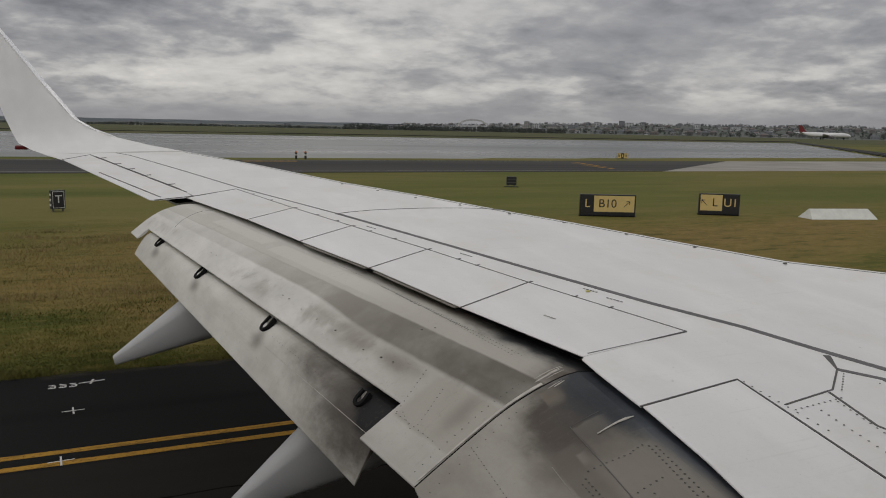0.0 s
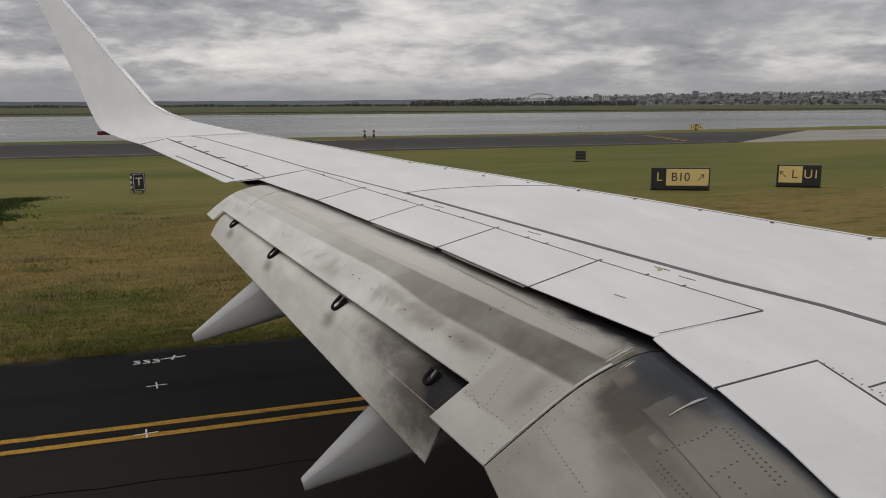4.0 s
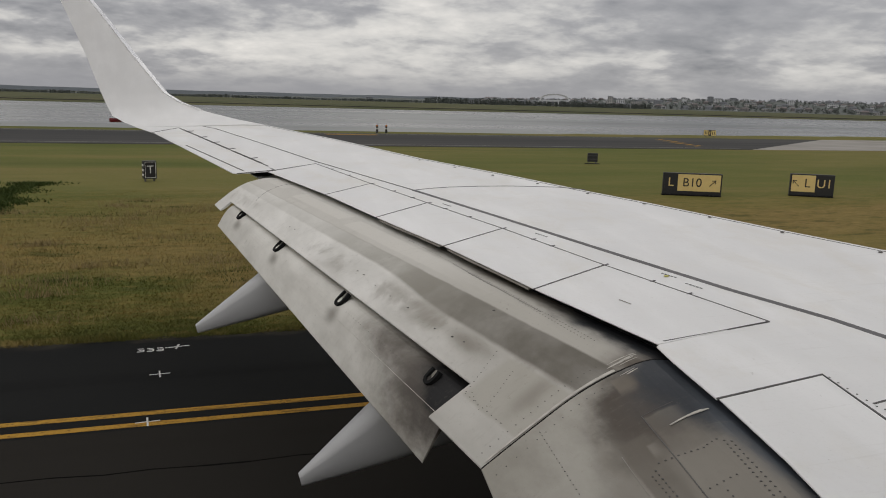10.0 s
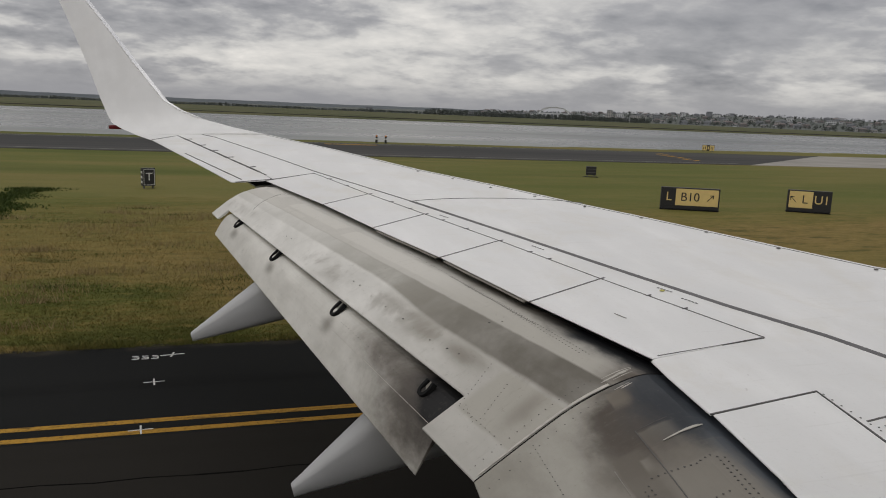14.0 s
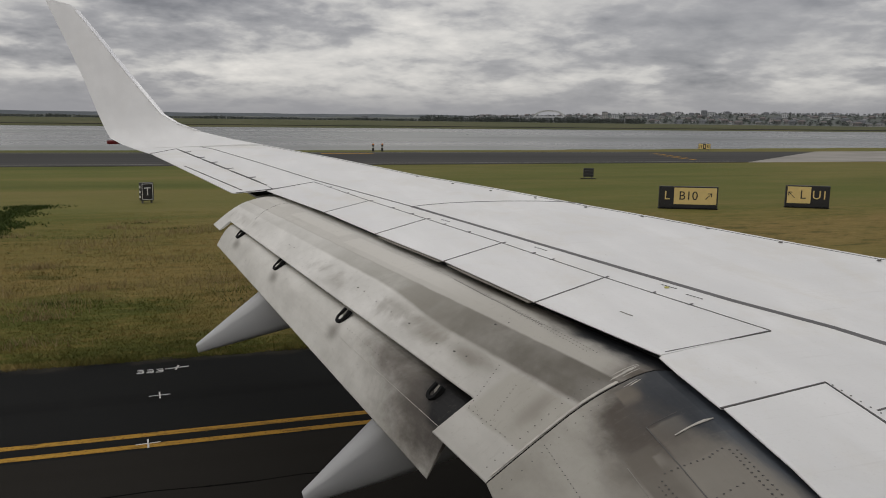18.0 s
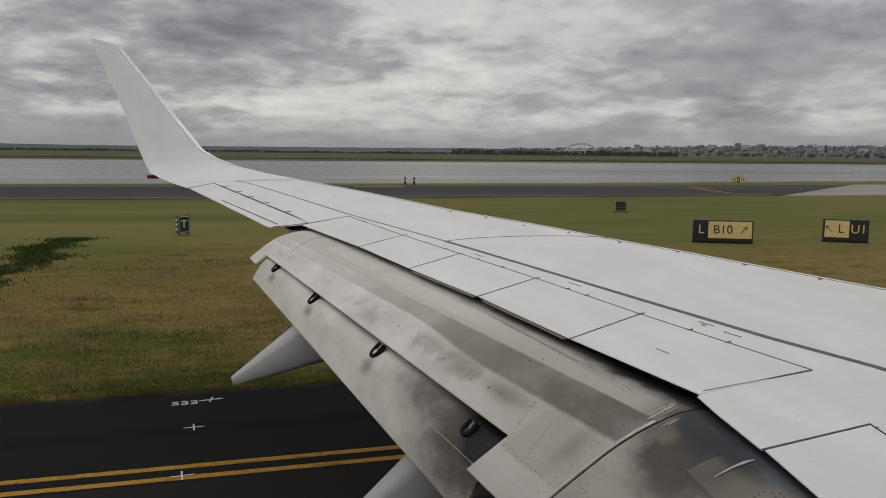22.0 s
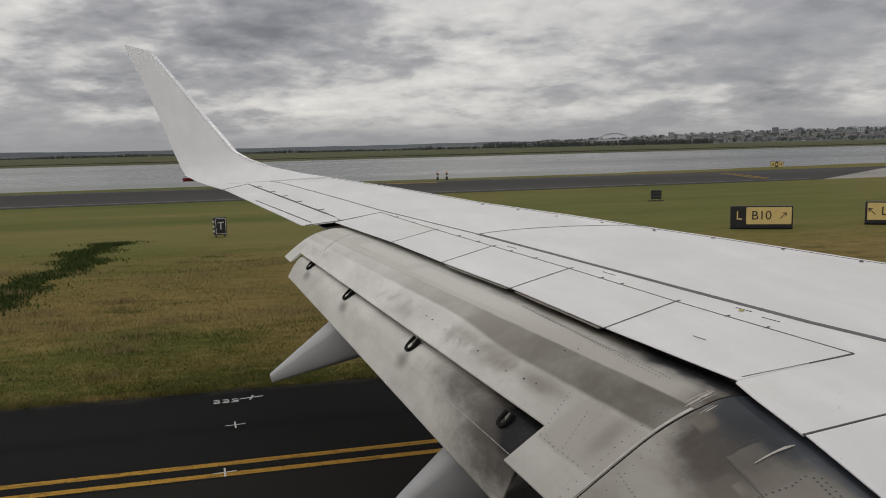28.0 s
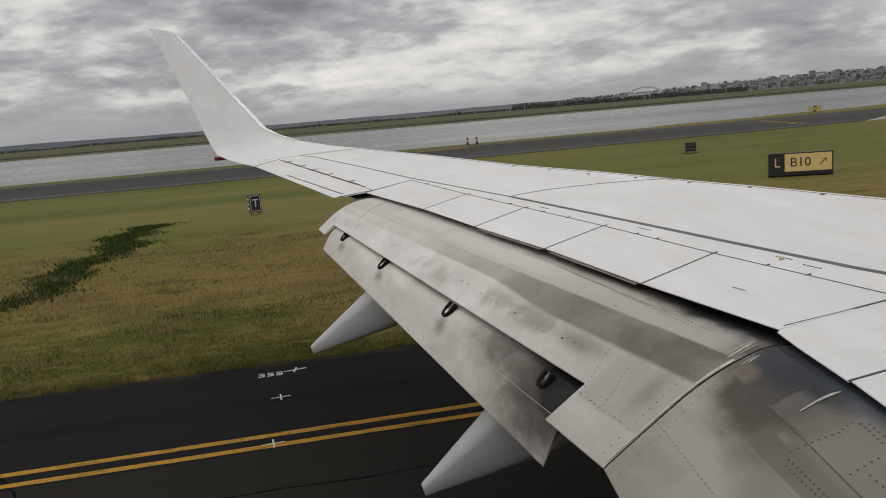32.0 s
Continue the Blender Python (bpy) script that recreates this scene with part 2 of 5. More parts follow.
def flap_paint(name, dark, light, band, stain_shade, panels=()):
    """Weathered grey flap paint. UV: u span, v chord. Soot, grime and recess shade, laid in as colour,
    come by span y, chord v, widths, amount and colour; panels: cleaner or dirtier rectangles by span and chord."""
    m = Mat(name, 0.5)
    v, y = m.axis("UV")[1], m.axis("Object")[1]
    streak = m.noise(3.0, 6, (1.2, 0.5, 1.2), 0.6)
    smear = m.noise(2.0, 3, (1.0, 1.2, 1.0), 0.5, dist=0.2)
    blot = m.math("SUBTRACT", m.noise(1.9, 6, (1, 1, 1), 0.62, dist=0.4), 0.5)
    blot2 = m.math("SUBTRACT", m.noise(5.0, 5, (1.5, 0.8, 1.5), 0.6), 0.5)
    c = m.mix(m.span(streak, 0.3, 0.72), dark, light)
    c = m.mix(m.mul(m.span(smear, 0.50, 0.75), 0.18), c, tuple(q * 0.80 for q in dark))
    c = m.mix(m.mul(m.span(smear, 0.42, 0.25), 0.18), c, tuple(min(1, q * 1.12) for q in light))
    if band:
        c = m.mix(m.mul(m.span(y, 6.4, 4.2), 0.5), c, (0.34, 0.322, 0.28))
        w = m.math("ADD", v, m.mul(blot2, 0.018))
        # darker towards the front edge, strongest inboard
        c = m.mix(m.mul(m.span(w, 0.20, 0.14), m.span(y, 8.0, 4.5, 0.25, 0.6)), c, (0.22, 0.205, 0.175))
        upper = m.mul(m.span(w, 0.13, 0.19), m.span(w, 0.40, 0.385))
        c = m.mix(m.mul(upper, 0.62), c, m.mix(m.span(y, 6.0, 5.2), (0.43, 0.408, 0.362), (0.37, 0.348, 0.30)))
        for ya, yb, va, vb, k in ((8.98, 9.5, 0.10, 0.27, 0.6), (7.50, 8.66, 0.165, 0.31, 0.75), (5.3, 7.37, 0.185, 0.345, 0.7), (8.1, 8.62, 0.32, 0.38, 0.35)):
            light_panel = m.mul(m.mul(m.span(y, ya, ya + (0.05 if ya > 6 else 0.9)), m.span(y, yb, yb - 0.04)), m.mul(m.span(w, va, va + 0.02), m.span(w, vb, vb - 0.02)))
            c = m.mix(m.mul(light_panel, k), c, (0.60, 0.58, 0.53))
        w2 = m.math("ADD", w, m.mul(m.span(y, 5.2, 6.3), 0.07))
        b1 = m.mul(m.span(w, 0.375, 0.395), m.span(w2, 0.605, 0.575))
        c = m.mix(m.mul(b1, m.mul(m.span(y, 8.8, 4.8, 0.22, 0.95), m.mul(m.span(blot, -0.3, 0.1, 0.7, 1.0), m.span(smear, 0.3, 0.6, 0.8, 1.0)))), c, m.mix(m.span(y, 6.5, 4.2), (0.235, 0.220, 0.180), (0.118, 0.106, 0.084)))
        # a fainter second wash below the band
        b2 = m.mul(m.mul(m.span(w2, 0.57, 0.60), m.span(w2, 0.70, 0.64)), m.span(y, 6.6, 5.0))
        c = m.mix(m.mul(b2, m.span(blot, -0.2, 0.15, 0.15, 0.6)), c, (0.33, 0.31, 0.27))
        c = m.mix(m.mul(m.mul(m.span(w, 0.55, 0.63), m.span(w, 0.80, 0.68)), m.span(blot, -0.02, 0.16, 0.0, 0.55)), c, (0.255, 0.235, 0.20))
        c = m.mix(m.mul(m.span(y, 4.45, 4.38), m.mul(m.span(w, 0.605, 0.62), m.span(w, 0.86, 0.845))), c, m.mix(0.8, c, (0.41, 0.39, 0.34)))
    for (y0, v0, wy, wv, amount, col) in stain_shade:
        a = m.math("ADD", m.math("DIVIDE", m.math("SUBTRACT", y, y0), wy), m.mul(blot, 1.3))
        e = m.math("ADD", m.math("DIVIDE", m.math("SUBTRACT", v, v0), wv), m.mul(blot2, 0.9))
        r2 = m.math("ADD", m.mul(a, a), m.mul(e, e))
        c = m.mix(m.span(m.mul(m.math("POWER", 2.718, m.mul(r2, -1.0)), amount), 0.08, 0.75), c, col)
    for (ya, yb, va, vb, amount, col) in panels:
        yy, vv = m.math("ADD", y, m.mul(blot2, 0.06)), m.math("ADD", v, m.mul(blot2, 0.02))
        f = m.mul(m.mul(m.span(yy, ya, ya + 0.10), m.span(yy, yb, yb - 0.025)), m.mul(m.span(vv, va, va + 0.06), m.span(vv, vb, vb - 0.012)))
        c = m.mix(m.mul(f, m.span(smear, 0.3, 0.65, amount, amount * 0.55)), c, col)
    spots = m.mul(m.span(m.noise(7, 6, (0.5, 2.5, 1), 0.7), 0.55, 0.78), 0.22)
    c = m.mix(spots, c, (0.20, 0.182, 0.148))
    specks = m.mul(m.span(m.noise(30, 5, (1, 1, 1), 0.75), 0.58, 0.72), 0.26)
    c = m.mix(specks, c, (0.16, 0.145, 0.12))
    m.color(c).rough(m.span(streak, 0.3, 0.7, 0.5, 0.7))
    m.b.inputs["Specular IOR Level"].default_value = 0.3
    m.bump(m.noise(14, 3), 0.06, 0.004)
    return m.m


def asphalt():
    m = Mat("asphalt", 0.95, spec=0.02)
    grain, big = m.noise(60, 3), m.noise(0.16, 5, (0.35, 1.0, 1), 0.6)
    c = m.mix(m.span(big, 0.3, 0.7), (0.0125, 0.0132, 0.0134), (0.0185, 0.0190, 0.0184))
    c = m.mix(m.mul(m.span(grain, 0.4, 0.75), 0.5), c, (0.027, 0.027, 0.026))
    rubber = m.span(m.noise(0.5, 3, (0.05, 1.4, 1)), 0.52, 0.68)
    c = m.mix(m.mul(rubber, 0.45), c, (0.008, 0.008, 0.008))
    worn = m.noise(1.4, 6, (0.6, 1.2, 1), 0.7)
    c = m.mix(m.mul(m.span(worn, 0.50, 0.72), 0.4), c, (0.021, 0.021, 0.0205))
    grit = m.noise(140, 2, (1, 1, 1), 0.6)
    c = m.mix(m.mul(m.span(grit, 0.62, 0.75), 0.5), c, (0.07, 0.067, 0.06))
    edge = m.math("ADD", m.axis()[1], m.mul(m.math("SUBTRACT", worn, 0.5), 0.9))
    c = m.mix(m.mul(m.span(edge, 12.72, 12.95), 0.45), c, (0.075, 0.066, 0.050))
    c = m.mix(m.mul(m.span(m.axis()[1], 9.36, 9.28), 0.55), c, (0.034, 0.030, 0.0245))
    m.color(c).rough(m.span(big, 0.3, 0.7, 0.82, 0.95)).bump(grain, 0.35, 0.006)
    return m.m


def runway_asphalt():
    m = Mat("runway_asphalt", 0.9, spec=0.2)
    big, grain = m.noise(0.05, 5, (0.2, 1.4, 1)), m.noise(4, 4)
    c = m.mix(m.span(big, 0.3, 0.7), (0.026, 0.0255, 0.025), (0.055, 0.0535, 0.050))
    joint = m.noise(0.6, 4, (0.02, 1.0, 1), 0.6)
    c = m.mix(m.mul(m.span(joint, 0.52, 0.64), 0.6), c, (0.018, 0.0178, 0.0175))
    m.color(m.mix(m.mul(grain, 0.2), c, (0.085, 0.081, 0.075)))
    return m.m


def concrete():
    m = Mat("concrete", 0.85)
    big, grain = m.noise(0.12, 5), m.noise(8, 4)
    m.color(m.mix(m.span(big, 0.3, 0.7), (0.22, 0.205, 0.18), (0.32, 0.30, 0.27))).bump(grain, 0.1, 0.01)
    return m.m


def meadow(m, base, dry, green):
    """Olive turf with long patches of green and straw, drier beside the taxiway."""
    y = m.axis()[1]
    mid = m.noise(0.4, 5, (0.45, 1.2, 1), 0.65, dist=0.5)
    far = m.noise(0.035, 5, (0.6, 1.3, 1), 0.6)
    patch = m.noise(0.26, 6, (0.40, 1.2, 1), 0.62, dist=0.6)
    tuft = m.noise(1.1, 6, (0.45, 1.3, 1), 0.7)
    edge = m.math("ADD", y, m.math("ADD", m.mul(m.math("SUBTRACT", mid, 0.5), 16.0), m.mul(m.math("SUBTRACT", far, 0.5), 18.0)))
    c = m.mix(m.mul(m.span(patch, 0.50, 0.60), 0.95), base, dry)
    c = m.mix(m.mul(m.span(patch, 0.49, 0.38), 0.95), c, green)
    c = m.mix(m.mul(m.mul(m.span(edge, 15.0, 18.5), m.span(edge, 33.0, 24.0)), 0.8), c, dry)
    c = m.mix(m.mul(m.span(edge, 17.5, 13.5), 0.7), c, tuple(q * 0.75 for q in green))
    near = m.span(y, 26, 60, 1.0, 0.4)
    clump = m.noise(3.2, 5, (0.6, 1.1, 1), 0.65, dist=0.3)
    c = m.mix(m.mul(m.mul(m.span(clump, 0.50, 0.68), 0.5), near), c, tuple(q * 1.35 for q in dry))
    c = m.mix(m.mul(m.mul(m.span(clump, 0.48, 0.32), 0.45), near), c, tuple(q * 0.7 for q in green))
    c = m.mix(m.mul(m.mul(m.span(tuft, 0.52, 0.70), 0.55), near), c, tuple(q * 1.25 for q in dry))
    c = m.mix(m.mul(m.mul(m.span(tuft, 0.48, 0.32), 0.7), near), c, tuple(q * 0.55 for q in green))
    return c, far


def grass_ground():
    m = Mat("grass_ground", 0.95, spec=0.1)
    fine = m.noise(9, 5, (1, 1, 1), 0.7)
    c, far = meadow(m, (0.130, 0.116, 0.028), (0.215, 0.150, 0.055), (0.080, 0.092, 0.018))
    c = m.mix(m.mul(m.span(fine, 0.45, 0.75), 0.35), c, (0.042, 0.048, 0.013))
    c = m.mix(m.span(far, 0.60, 0.45, 0.0, 0.35), c, (0.125, 0.132, 0.030))
    far_c = m.mix(m.span(far, 0.38, 0.62), (0.104, 0.120, 0.030), (0.168, 0.152, 0.050))
    stripe = m.noise(0.09, 6, (0.10, 1.0, 1), 0.65)
    far_c = m.mix(m.mul(m.span(stripe, 0.50, 0.64), 0.6), far_c, (0.20, 0.155, 0.060))
    far_c = m.mix(m.mul(m.span(stripe, 0.48, 0.36), 0.55), far_c, (0.062, 0.082, 0.019))
    y = m.axis()[1]
    c = m.mix(m.span(y, 24, 36, 0.0, 0.8), c, far_c)
    scrub = m.span(y, 160, 335)
    c = m.mix(m.mul(scrub, 0.75), c, m.mix(m.span(far, 0.35, 0.65), (0.060, 0.068, 0.042), (0.092, 0.095, 0.058)))
    m.color(c).bump(fine, 0.6, 0.05)
    return m.m


def grass_blades():
    m = Mat("grass_blades", 0.8, spec=0.2)
    g = m.node("ShaderNodeNewGeometry")
    r = g.outputs["Random Per Island"]
    c, far = meadow(m, (0.165, 0.142, 0.035), (0.29, 0.205, 0.078), (0.098, 0.112, 0.022))
    c = m.mix(m.mul(m.span(r, 0.0, 1.0), 0.3), c, (0.095, 0.092, 0.022))
    m.color(c)
    return m.m


def water():
    m = Mat("water", 0.22, spec=0.38)
    m.color((0.085, 0.092, 0.088))
    n1 = m.noise(0.35, 5, (0.35, 1.2, 1), 0.65)
    m.bump(n1, 0.18, 0.35)
    m.rough(m.span(m.noise(0.01, 4, (0.3, 1.6, 1)), 0.3, 0.7, 0.20, 0.36))
    return m.m


def yellow_paint():
    m = Mat("yellow_marking_paint", 0.85, spec=0.08)
    n = m.noise(5, 6, (0.6, 2, 1), 0.7)
    w = m.noise(22, 5, (1, 1, 1), 0.75)
    c = m.mix(m.span(n, 0.47, 0.68), (0.44, 0.245, 0.042), (0.17, 0.10, 0.028))
    m.color(m.mix(m.mul(m.span(w, 0.52, 0.66), 0.75), c, (0.05, 0.038, 0.022)))
    return m.m


def white_marking():
    m = Mat("white_marking_paint", 0.75)
    n = m.noise(14, 5, rough=0.7)
    m.color(m.mix(m.span(n, 0.5, 0.7), (0.66, 0.66, 0.64), (0.30, 0.30, 0.29)))
    return m.m


def foliage():
    m = Mat("hazed_tree_foliage", 0.95, spec=0.05)
    g = m.node("ShaderNodeNewGeometry")
    # leaf tones greyed and lifted, distance haze put into the colour
    m.color(m.mix(g.outputs["Random Per Island"], (0.066, 0.075, 0.070), (0.110, 0.120, 0.110)))
    return m.m


M_WING, M_WINGLET = wing_paint("wing_white_paint"), wing_paint("winglet_white_paint", True)
M_ASPH, M_RWY, M_CONC = asphalt(), runway_asphalt(), concrete()
M_GRASS, M_BLADE, M_WATER, M_YEL = grass_ground(), grass_blades(), water(), yellow_paint()
M_WHITE, M_LEAF = white_marking(), foliage()
SOOT_SHADE, BROWN, GREY = (0.018, 0.0195, 0.0225), (0.078, 0.060, 0.044), (0.18, 0.162, 0.135)
# forward edge below the spoilers: exhaust soot, with the gap's shade in its colour
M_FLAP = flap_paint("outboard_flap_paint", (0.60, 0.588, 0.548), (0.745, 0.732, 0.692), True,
                    [(4.4, 0.06, 2.2, 0.14, 0.8, GREY), (3.7, 0.06, 1.1, 0.17, 1.2, SOOT_SHADE), (3.78, 0.30, 0.28, 0.12, 0.7, BROWN), (4.6, 0.98, 0.5, 0.10, 0.35, GREY), (4.75, 0.66, 0.30, 0.07, 0.55, (0.22, 0.20, 0.165)), (5.25, 0.68, 0.22, 0.06, 0.5, (0.25, 0.23, 0.19)), (4.05, 0.70, 0.10, 0.16, 0.45, (0.22, 0.20, 0.165))])
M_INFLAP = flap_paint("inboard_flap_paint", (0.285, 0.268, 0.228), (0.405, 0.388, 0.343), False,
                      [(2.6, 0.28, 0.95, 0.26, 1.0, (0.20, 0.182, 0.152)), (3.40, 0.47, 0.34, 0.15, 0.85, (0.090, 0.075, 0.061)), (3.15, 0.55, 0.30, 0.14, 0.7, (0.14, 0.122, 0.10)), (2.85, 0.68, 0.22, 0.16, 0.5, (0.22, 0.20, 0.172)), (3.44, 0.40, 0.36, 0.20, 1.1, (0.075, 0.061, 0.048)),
                       # soot, and the bluish shade of the spoiler gap laid in as colour
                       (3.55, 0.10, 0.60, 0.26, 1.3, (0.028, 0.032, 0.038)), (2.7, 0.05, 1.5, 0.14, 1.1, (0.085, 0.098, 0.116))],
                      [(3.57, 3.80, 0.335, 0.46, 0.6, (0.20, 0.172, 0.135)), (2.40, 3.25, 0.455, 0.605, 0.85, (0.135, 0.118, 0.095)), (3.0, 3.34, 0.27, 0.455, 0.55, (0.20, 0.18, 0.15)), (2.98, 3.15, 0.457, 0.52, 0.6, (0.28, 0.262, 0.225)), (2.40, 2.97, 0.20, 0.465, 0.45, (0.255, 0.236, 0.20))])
# front inner corner: soot, plus the dark cove's shade put into the colour
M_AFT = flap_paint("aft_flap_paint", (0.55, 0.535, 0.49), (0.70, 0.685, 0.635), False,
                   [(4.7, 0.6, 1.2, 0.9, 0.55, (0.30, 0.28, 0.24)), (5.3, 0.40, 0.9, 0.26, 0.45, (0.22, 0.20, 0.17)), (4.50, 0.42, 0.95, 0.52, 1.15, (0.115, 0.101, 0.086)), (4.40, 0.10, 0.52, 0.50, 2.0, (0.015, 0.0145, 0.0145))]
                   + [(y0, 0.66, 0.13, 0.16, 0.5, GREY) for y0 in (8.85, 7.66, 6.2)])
M_FAIR = plain("fairing_paint", (0.43, 0.435, 0.435), 0.45, 0, 0.1, 3)
M_PALELINE = plain("worn_pale_paint", (0.20, 0.19, 0.17), 0.8, 0, 0.4, 0.6)
M_SEAL = plain("seam_sealant", (0.115, 0.112, 0.112), 0.65, 0, 0.3, 3)
M_LINE = plain("panel_gap_dark", (0.10, 0.096, 0.092), 0.8, 0, 0.45, 2.5)
M_PATCH = plain("patch_grey", (0.24, 0.225, 0.195), 0.55, 0, 0.3, 9)
M_SCRAPE = plain("scraped_metal", (0.46, 0.435, 0.39), 0.5, 0.0, 0.4, 18)
# edge metal, with the bright sky it faces put into its colour
M_EDGE = plain("skylit_edge_metal", (0.93, 0.93, 0.93), 0.30, 0.6, 0.04, 2)
M_DARK = Mat("dark_bay", 0.9, spec=0.1).color((0.018, 0.017, 0.016)).m
M_METAL = plain("bare_metal", (0.55, 0.54, 0.52), 0.35, 0.9, 0.15, 12)
M_RIVET = plain("rivet_grey", (0.10, 0.094, 0.088), 0.75, 0, 0.4, 30)
M_RUB = Mat("black_rubber", 0.8, spec=0.1).color((0.012, 0.012, 0.012)).m
M_RED = plain("red_lens", (0.16, 0.018, 0.02), 0.3)
M_SIGNY = plain("sign_yellow", (0.66, 0.50, 0.20), 0.5)
M_SIGNB = plain("sign_black", (0.014, 0.014, 0.015), 0.5)
M_ROCK = plain("bank_rock", (0.028, 0.027, 0.025), 0.9, 0, 0.5, 0.5)
M_CRACK = Mat("crack_filler", 0.95, spec=0.03).color((0.004, 0.004, 0.004)).m
# far walls and roofs, paled and greyed by distance haze in their colours
M_HOUSE = [plain("house_wall_" + n, c, 0.8, 0, 0.1, 0.05) for n, c in
           (("white", (0.50, 0.51, 0.52)), ("cream", (0.36, 0.35, 0.33)), ("brick", (0.18, 0.165, 0.16)), ("grey", (0.21, 0.22, 0.235)))]
M_ROOF = [plain("roof_" + n, c, 0.8, 0, 0.15, 0.05) for n, c in (("terracotta", (0.16, 0.135, 0.13)), ("slate", (0.13, 0.138, 0.148)))]
M_GLASSD = plain("window_dark", (0.11, 0.12, 0.13), 0.3)
M_FUSE = plain("fuselage_white_paint", (0.75, 0.75, 0.75), 0.4)
# unseen side; grey, not white, to keep bounced light off the inner wing
M_BELLY = plain("unseen_fuselage_grey", (0.30, 0.305, 0.31), 0.4)
# wooded rise, haze of the distance included in its colour
M_HILL = plain("far_hill", (0.085, 0.096, 0.086), 0.95, 0, 0.25, 0.01)


# ---- mesh helpers ----
def mesh_ob(name, verts, faces, mat, parent=None, label="", smooth=False, uvs=None):
    me = bpy.data.meshes.new(name)
    me.from_pydata([tuple(map(float, v)) for v in verts], [], faces)
    if uvs is not None:
        lay = me.uv_layers.new(name="UVMap")
        for lp in me.loops:
            lay.data[lp.index].uv = uvs[lp.vertex_index]
    me.materials.append(mat)
    if smooth:
        for p in me.polygons:
            p.use_smooth = True
    ob = new(name, me)
    if parent:
        ob.parent = parent
    if label:
        ob["label"] = label
    return ob


def part(name, bm, mat, parent=None, label="", smooth=False):
    bmesh.ops.recalc_face_normals(bm, faces=bm.faces)
    me = bpy.data.meshes.new(name)
    bm.to_mesh(me)
    bm.free()
    me.materials.append(mat)
    if smooth:
        for p in me.polygons:
            p.use_smooth = True
    ob = new(name, me)
    if parent:
        ob.parent = parent
    if label:
        ob["label"] = label
    return ob


def empty(name, loc=(0, 0, 0)):
    ob = new(name)
    ob.location = loc
    return ob


def box(bm, x0, y0, z0, x1, y1, z1, bevel=0.0):
    m = Matrix.Translation(((x0 + x1) / 2, (y0 + y1) / 2, (z0 + z1) / 2)) @ Matrix.Diagonal((abs(x1 - x0), abs(y1 - y0), abs(z1 - z0), 1))
    r = bmesh.ops.create_cube(bm, size=1, matrix=m)
    if bevel:
        es = {e for v in r["verts"] for e in v.link_edges}
        bmesh.ops.bevel(bm, geom=list(es), offset=bevel, segments=2, affect="EDGES", profile=0.6)


def loft(name, loops, mat, parent=None, label="", smooth=True, caps=True, uv=False):
    """A closed skin through closed loops of equal length."""
    n = len(loops[0])
    verts = [p for lp in loops for p in lp]
    faces = []
    for i in range(len(loops) - 1):
        for j in range(n):
            k = (j + 1) % n
            faces.append((i * n + j, i * n + k, (i + 1) * n + k, (i + 1) * n + j))
    if caps:
        faces.append(tuple(range(n)))
        faces.append(tuple(range((len(loops) - 1) * n, len(loops) * n)))
    bm = bmesh.new()
    vs = [bm.verts.new(v) for v in verts]
    for f in faces:
        bm.faces.new([vs[i] for i in f])
    ob = part(name, bm, mat, parent, label)
    if smooth:
        for p in ob.data.polygons:
            p.use_smooth = len(p.vertices) == 4
        ob.data.set_sharp_from_angle(angle=radians(38))
    return ob


def plane_z(x, y):
    """Height of the wing's upper skin."""
    return 2.093 + 0.0875 * y + 0.0262 * x


def plate(name, pts, mat, parent, thick=0.03, lift=0.0, gap=0.0, label="", bevel=0.0):
    """A plate that follows the wing's upper skin. pts: corners in plan; gap: how far its edges draw in."""
    if gap:
        ps = [Vector(p) for p in pts]
        area = sum(ps[i].x * ps[(i + 1) % len(ps)].y - ps[(i + 1) % len(ps)].x * ps[i].y for i in range(len(ps)))
        if area < 0:
            ps.reverse()
        res = []
        for i, p in enumerate(ps):
            a, b = (p - ps[i - 1]).normalized(), (ps[(i + 1) % len(ps)] - p).normalized()
            na, nb = Vector((-a.y, a.x)), Vector((-b.y, b.x))
            s = na + nb
            res.append(p + s * (gap / max(0.3, (1 + na.dot(nb)))))
        pts = [tuple(p) for p in res]
    bm = bmesh.new()
    top = [bm.verts.new((x, y, plane_z(x, y) + lift)) for x, y in pts]
    bot = [bm.verts.new((x, y, plane_z(x, y) + lift - thick)) for x, y in pts]
    bm.faces.new(top)
    bm.faces.new(bot[::-1])
    n = len(pts)
    for i in range(n):
        k = (i + 1) % n
        bm.faces.new((top[i], top[k], bot[k], bot[i]))
    return part(name, bm, mat, parent, label)


def strip(name, pts, width, mat, parent, lift=0.003, thick=0.006, label=""):
    """A narrow strip along a line on the upper skin; width: one number or one per point."""
    ws = width if isinstance(width, (list, tuple)) else [width] * len(pts)
    left, right = [], []
    for i, p in enumerate(pts):
        a, b = Vector(pts[max(0, i - 1)]), Vector(pts[min(len(pts) - 1, i + 1)])
        d = (b - a).normalized()
        nrm = Vector((-d.y, d.x)) * ws[i] / 2
        left.append(Vector(p) + nrm), right.append(Vector(p) - nrm)
    return plate(name, [tuple(v) for v in left] + [tuple(v) for v in right[::-1]], mat, parent, thick, lift, label=label)


# ---- the airliner's wing ----
plane_thing = tagged(empty("airliner", (0, 0, 0)), "white jet airliner wing with lowered grey flaps and upturned winglet", "airplane")
